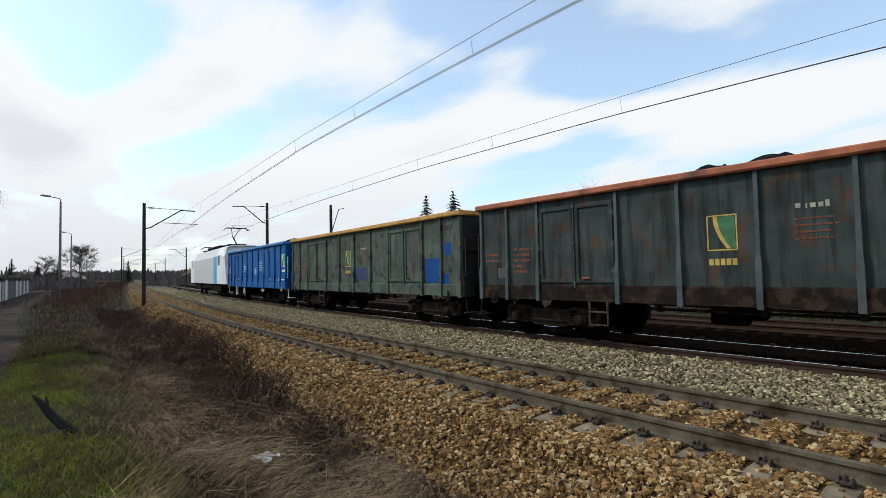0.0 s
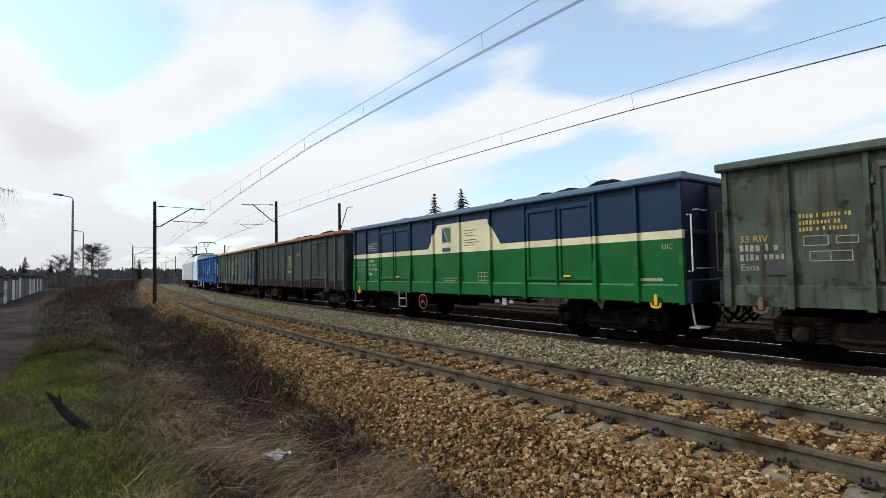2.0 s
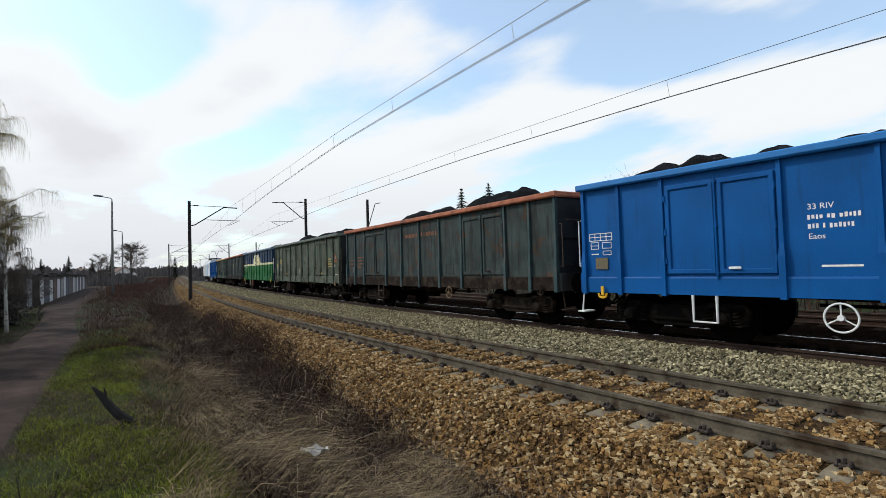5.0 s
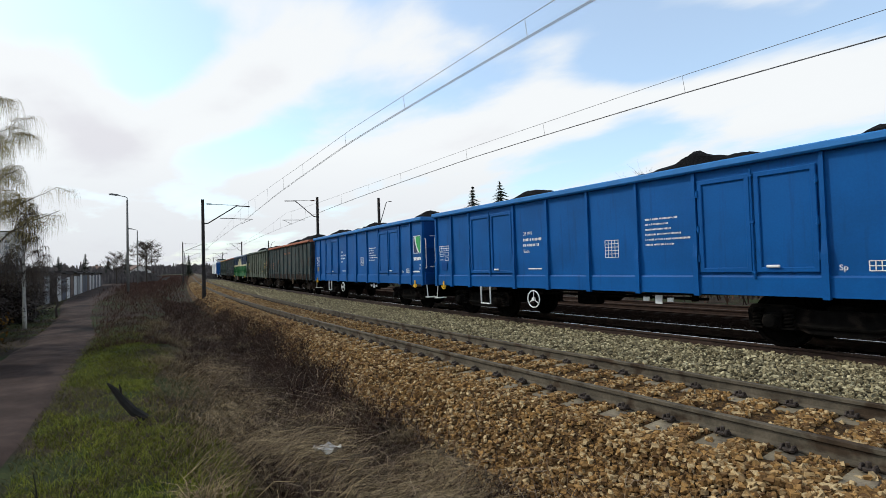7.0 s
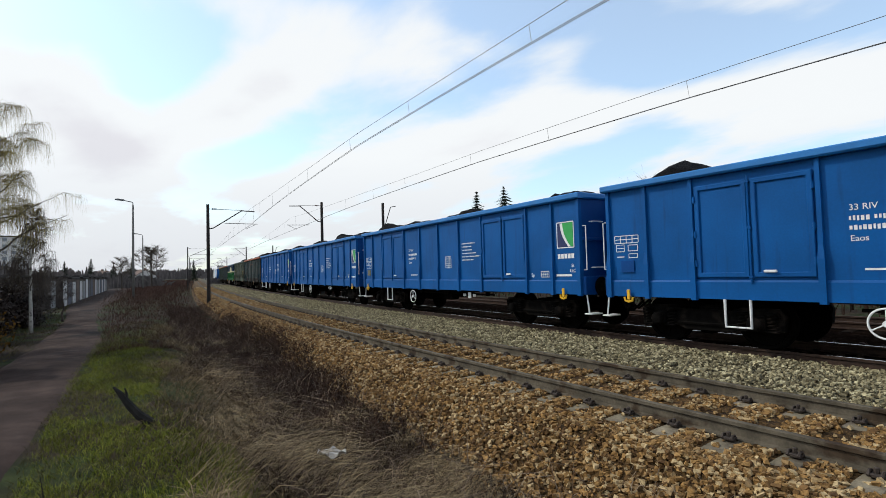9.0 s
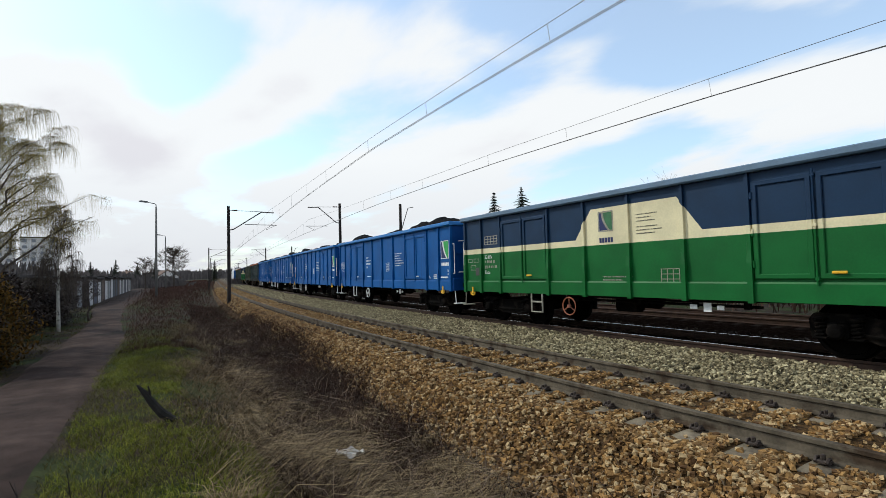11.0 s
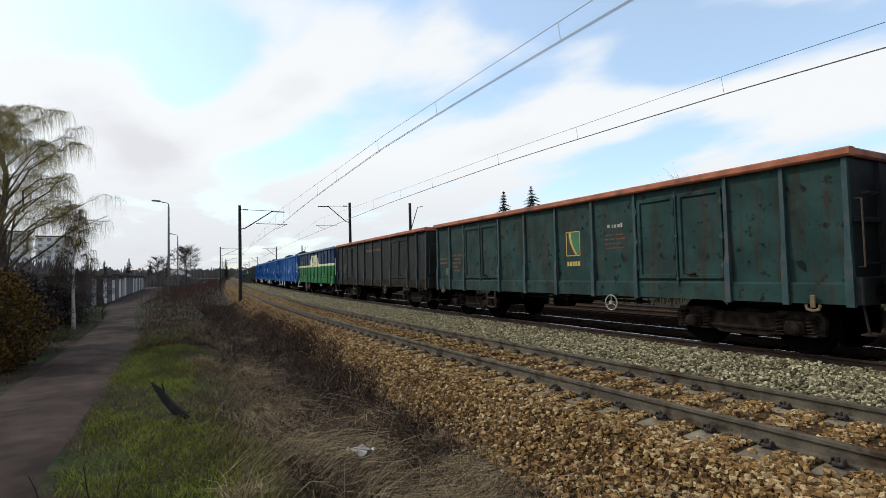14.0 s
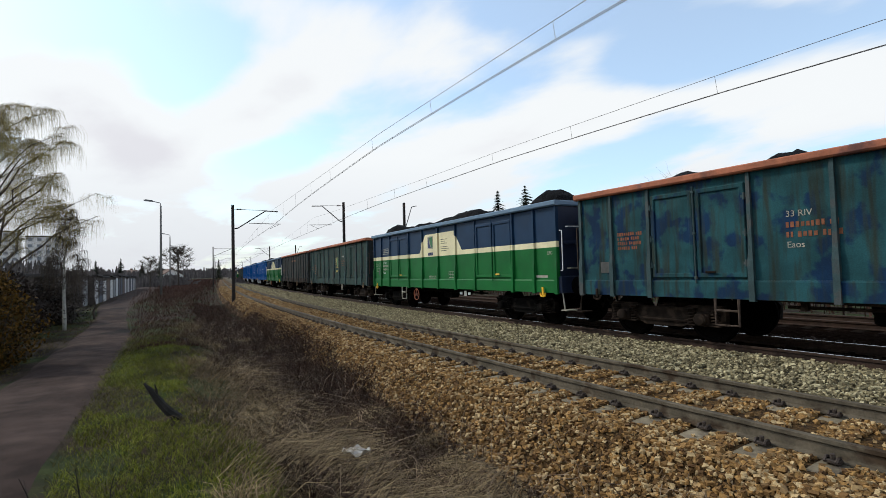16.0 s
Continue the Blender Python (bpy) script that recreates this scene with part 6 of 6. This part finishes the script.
def street_lamp(place, height, yaw):
    root = empty("street_lamp", Matrix.Translation(place) @ pose(0, 0, 0, 0, 0, yaw), "grey street lamp with a single short arm", "street lamp", "street lamps along the path")
    part("post", Shape().tube([(0, 0, -0.3), (0, 0, height * 0.55), (0, 0, height - 0.35)], [0.13, 0.11, 0.085], 10), lamp_concrete, root, smooth=True)
    part("arm", Shape().tube([(0, 0, height - 0.5), (0, 0, height - 0.12), (-0.12, 0, height - 0.02), (-0.9, 0, height + 0.12)], 0.045, 8), lamp_grey, root, smooth=True)
    part("lamp_head", Shape().prism([(-0.85, height + 0.06), (-0.75, height + 0.2), (-1.35, height + 0.27), (-1.6, height + 0.22), (-1.55, height + 0.12)], "y", -0.13, 0.13), lamp_grey, root)
    return root


for x, y, top in ((6.57, 61.65, 9.6), (12.95, 107.2, 9.55), (20.3, 153.7, 9.4), (28.0, 198.0, 9.7)):
    street_lamp((x, y, -0.6), top + 0.55, -4)

# ---- garages ----
garage_wall = material("stained_grey_render", (0.075, 0.06, 0.052), rough=0.9, vary=0.3, scale=2, fine=40, bump=0.3, second=(0.08, 0.06, 0.05), patch=0.3, patch_scale=1.5, random_tint=0.25)
garage_roof = material("dark_roofing_felt", (0.045, 0.04, 0.038), rough=0.95, vary=0.3, scale=2, fine=40, bump=0.3)
door_white = material("white_garage_door", (0.5, 0.5, 0.5), rough=0.6, vary=0.15, scale=3, fine=30, bump=0.1, random_tint=0.2)
door_grey = material("grey_garage_door", (0.22, 0.23, 0.235), rough=0.6, vary=0.2, scale=3, fine=30, bump=0.1, random_tint=0.25)
door_brown = material("brown_garage_door", (0.09, 0.05, 0.035), rough=0.7, vary=0.2, scale=3, fine=30, bump=0.1)
door_navy = material("navy_garage_door", (0.03, 0.04, 0.07), rough=0.6, vary=0.2, scale=3, fine=30, bump=0.1)


def garage(place, yaw, wide, high, door_mat, words):
    """A brick lock-up with a flat felt roof and a two-leaf steel door on its +x side."""
    root = empty("garage", Matrix.Translation(place) @ pose(0, 0, 0, 0, 0, yaw), words, "garage", "row of garages")
    h, w = high, wide / 2
    part("wall", Shape().box(-2.6, 0, h / 2 - 0.2, 5.2, wide - 0.04, h + 0.4).box(-0.0, w - 0.17, h / 2, 0.12, 0.3, h).box(-0.0, -w + 0.17, h / 2, 0.12, 0.3, h).box(0.0, 0, h - 0.13, 0.12, wide - 0.64, 0.26), garage_wall, root)
    part("roof", Shape().box(-2.5, 0, h + 0.07, 5.7, wide + 0.02, 0.14, 0.02), garage_roof, root)
    for g in (-1, 1):
        leaf = part("door", Shape().box(0.035, g * (w - 0.33) / 2, (h - 0.26) / 2, 0.05, w - 0.35, h - 0.28, 0.006), door_mat, root)
        sh = Shape()
        for k in range(4):
            sh.box(0.068, g * (w - 0.33) / 2, 0.25 + k * (h - 0.75) / 3, 0.016, w - 0.45, 0.05)
        part("door_rib", sh, door_mat, leaf)
    return root


def garages():
    rnd = random.Random(3)
    a, b = Vector((-1.75, 32.0)), Vector((7.0, 104.0))
    way = (b - a).normalized()
    yaw = -math.degrees(math.atan2(way.x, way.y))
    mats = [(door_white, "white"), (door_navy, "dark blue"), (door_white, "white"), (door_brown, "brown"), (door_white, "white"), (door_grey, "grey")]
    d = 0.0
    k = 0
    while d < (b - a).length:
        wide = 3.1
        p = a + way * (d + wide / 2)
        back = 0.0 if d > 17 else -0.4
        m, word = mats[k % 6] if k % 7 else mats[1]
        if not 8.5 < d < 13:
            garage((p.x + back, p.y, -0.62), yaw, wide, 2.35 + rnd.uniform(-0.08, 0.16), m, "low grey rendered garage with %s steel doors" % word)
        d += wide + 0.02
        k += 1


garages()

# ---- distant buildings ----
block_wall = material("pale_grey_panel_wall", (0.72, 0.70, 0.68), rough=0.9, vary=0.12, scale=0.3, fine=3, bump=0.1)
pane_mat = material("dark_window_glass", (0.22, 0.24, 0.27), rough=0.3, vary=0.1, scale=1, fine=0, bump=0)
tile_roof = material("brown_tiled_roof", (0.12, 0.07, 0.05), rough=0.9, vary=0.2, scale=1, fine=10, bump=0.3)


def apartment_building(place, yaw, wide, deep, storeys):
    h = storeys * 2.8
    root = empty("apartment_building", Matrix.Translation(place) @ pose(0, 0, 0, 0, 0, yaw), "pale grey concrete apartment tower far off", "building", "far buildings")
    part("wall", Shape().box(0, 0, h / 2, wide, deep, h, 0.05), block_wall, root)
    part("roof", Shape().box(0, 0, h + 0.3, wide + 0.5, deep + 0.5, 0.6, 0.05), garage_roof, root)
    n = int(wide / 3.2)
    for f in range(storeys):
        for c in range(n):
            part("window", lambda: Shape().box(0, 0, 0, 1.6, 0.12, 1.4, 0.02), pane_mat, root, key="far_window", at=pose(-wide / 2 + (c + 0.5) * wide / n, -deep / 2 - 0.02, f * 2.8 + 1.6))
    return root


apartment_building((-15.5, 300.0, -1), 0, 13, 11, 8)
apartment_building((-33.0, 310.0, -1), 0, 16, 11, 9)


def small_house(place, yaw, label):
    root = empty("house", Matrix.Translation(place) @ pose(0, 0, 0, 0, 0, yaw), label, "house", "far houses")
    part("wall", Shape().prism([(-3.6, -0.5), (3.6, -0.5), (3.6, 2.9), (0, 5.2), (-3.6, 2.9)], "y", -5, 5), block_wall, root)
    for g in (-1, 1):
        part("roof", Shape().prism([(g * 0.0, 5.3), (g * 4.2, 2.65), (g * 4.2, 2.45), (g * 0.0, 5.1)], "y", -5.4, 5.4), tile_roof, root)
    part("chimney", Shape().box(1.2, 1.5, 5.2, 0.5, 0.5, 1.4, 0.02), tile_roof, root)
    for x in (-1.6, 1.6):
        part("window", Shape().box(x, -5.02, 1.5, 1.1, 0.1, 1.2, 0.02), pane_mat, root)
    return root


small_house((24.5, 205, -0.8), 5, "small pale house with a brown roof far off")
small_house((13.0, 215, -0.8), 20, "small pale house with a brown roof far off")
small_house((60.0, 190, -0.8), 15, "small pale house with a brown roof beyond the line")

# ---- small things ----
stump_wood = material("black_rotten_wood", (0.018, 0.015, 0.012), rough=0.9, vary=0.4, scale=9, fine=50, bump=0.8)
rag_cloth = material("dirty_white_plastic", (0.5, 0.47, 0.43), rough=0.6, vary=0.2, scale=8, fine=30, bump=0.4, bump_size=0.02)


def stick():
    base = (0.90, 7.75, float(ground_z(7.7, 0.4)) - 0.02)
    root = empty("broken_branch", Matrix.Translation(base), "blackened broken branch lying on the grass", "branch")
    part("stem", Shape().tube([(0.12, -0.06, 0.02), (-0.02, 0.0, 0.12), (-0.14, 0.05, 0.28), (-0.23, 0.08, 0.43), (-0.30, 0.1, 0.52)], [0.05, 0.06, 0.05, 0.035, 0.012], 8), stump_wood, root)
    part("twig", Shape().tube([(-0.16, 0.06, 0.3), (-0.16, 0.05, 0.42), (-0.18, 0.04, 0.5)], [0.02, 0.015, 0.006], 6), stump_wood, root)
    part("root_piece", Shape().tube([(0.02, -0.02, 0.04), (0.12, -0.07, 0.03), (0.2, -0.08, 0.0)], [0.045, 0.03, 0.01], 7), stump_wood, root)


def rag():
    rng = np.random.default_rng(2)
    vs, fs = [], []
    nx, ny = 14, 8
    for j in range(ny):
        for i in range(nx):
            u, v = i / (nx - 1), j / (ny - 1)
            x = (u - 0.5) * 0.30
            y = (v - 0.5) * 0.09 * (0.5 + 0.8 * math.sin(math.pi * (0.2 + 0.7 * u)))
            z = 0.05 + 0.035 * math.sin(u * 9 + v * 3) * math.cos(v * 6) + 0.06 * (1 - u) ** 2 + rng.normal(0, 0.006)
            vs.append((x, y, z))
    fs = [(j * nx + i, j * nx + i + 1, j * nx + nx + i + 1, j * nx + nx + i) for j in range(ny - 1) for i in range(nx - 1)]
    n = len(vs)
    vs += [(a, b, c - 0.012) for a, b, c in vs]
    fs += [tuple(k + n for k in f[::-1]) for f in fs]
    ob = part("plastic_bag", Shape().add(vs, fs), rag_cloth, at=pose(2.45, 5.32, float(ground_z(5.3, 2.2)) + 0.27, 12, -8, -35), smooth=True)
    tagged(ob, "crumpled dirty white plastic bag lying in the ditch", "litter")


stick()
rag()


def sapling(x, y, h, seed, lean):
    rng = np.random.default_rng(seed)
    z = -0.42
    root = empty("sapling", Matrix.Translation((x, y, z)), "thin bare sapling shoot beside the path", "sapling", "saplings")
    stem = [(lean * u * u + rng.normal(0, 0.006), rng.normal(0, 0.006), h * u) for u in (0, 0.2, 0.4, 0.6, 0.8, 1.0)]
    part("stem", Shape().tube(stem, [0.007, 0.0065, 0.006, 0.005, 0.004, 0.002], 5), stump_wood, root)
    for k in (2, 3, 4):
        p = stem[k]
        a = rng.uniform(0, 6.28)
        part("twig", Shape().tube([p, (p[0] + 0.08 * math.cos(a), p[1] + 0.08 * math.sin(a), p[2] + 0.09)], [0.003, 0.0015], 4), stump_wood, root)


for x, y, h, seed, lean in ((-0.28, 4.6, 0.62, 1, -0.12), (-0.05, 5.0, 0.5, 2, -0.05), (-0.42, 4.9, 0.35, 3, -0.2), (0.12, 4.75, 0.45, 4, 0.03)):
    sapling(x, y, h, seed, lean)


# ---- what moves ----
def train_place(t):
    """Where the front of place 0 in the train stands along the line."""
    late = float(np.interp(t, [0, 0.8, 1.5, 4.0, 6.4, 9.0, 16.0], [-0.38, -0.25, 0.14, 0.24, 0.1, 0.1, 0.16]))
    return -4.449 + 10.827 * t - 0.02323 * t * t + late


def vehicle_pose(s, half_base):
    a, b = on_line(s - half_base, FAR_MID), on_line(s + half_base, FAR_MID)
    d = b - a
    m = (a + b) / 2
    return pose(m.x, m.y, 0.0, 0, 0, math.degrees(math.atan2(-d.x, d.y)))


def motions():
    times = [k * 0.5 for k in range(33)]
    for n, wagon, load in TRAIN:
        rows = [(t, vehicle_pose(train_place(t) + 14.04 * n - 6.4, 4.5)) for t in times]
        walk(wagon, rows)
        walk(load, rows)
    # wheels roll at the speed of the train
    turns = [(k / FPS, math.degrees(-(train_place(k / FPS) - train_place(0)) / 0.46)) for k in range(481)]
    for wheels, y in WHEELS:
        walk(wheels, [(t, pose(0, y, 0.46, a, 0, 0)) for t, a in turns])
    walk(LOCO, [(t, vehicle_pose(train_place(t) + 14.04 * 3 + 0.62 + 0.62 + 9.2, 5.0)) for t in times])


motions()
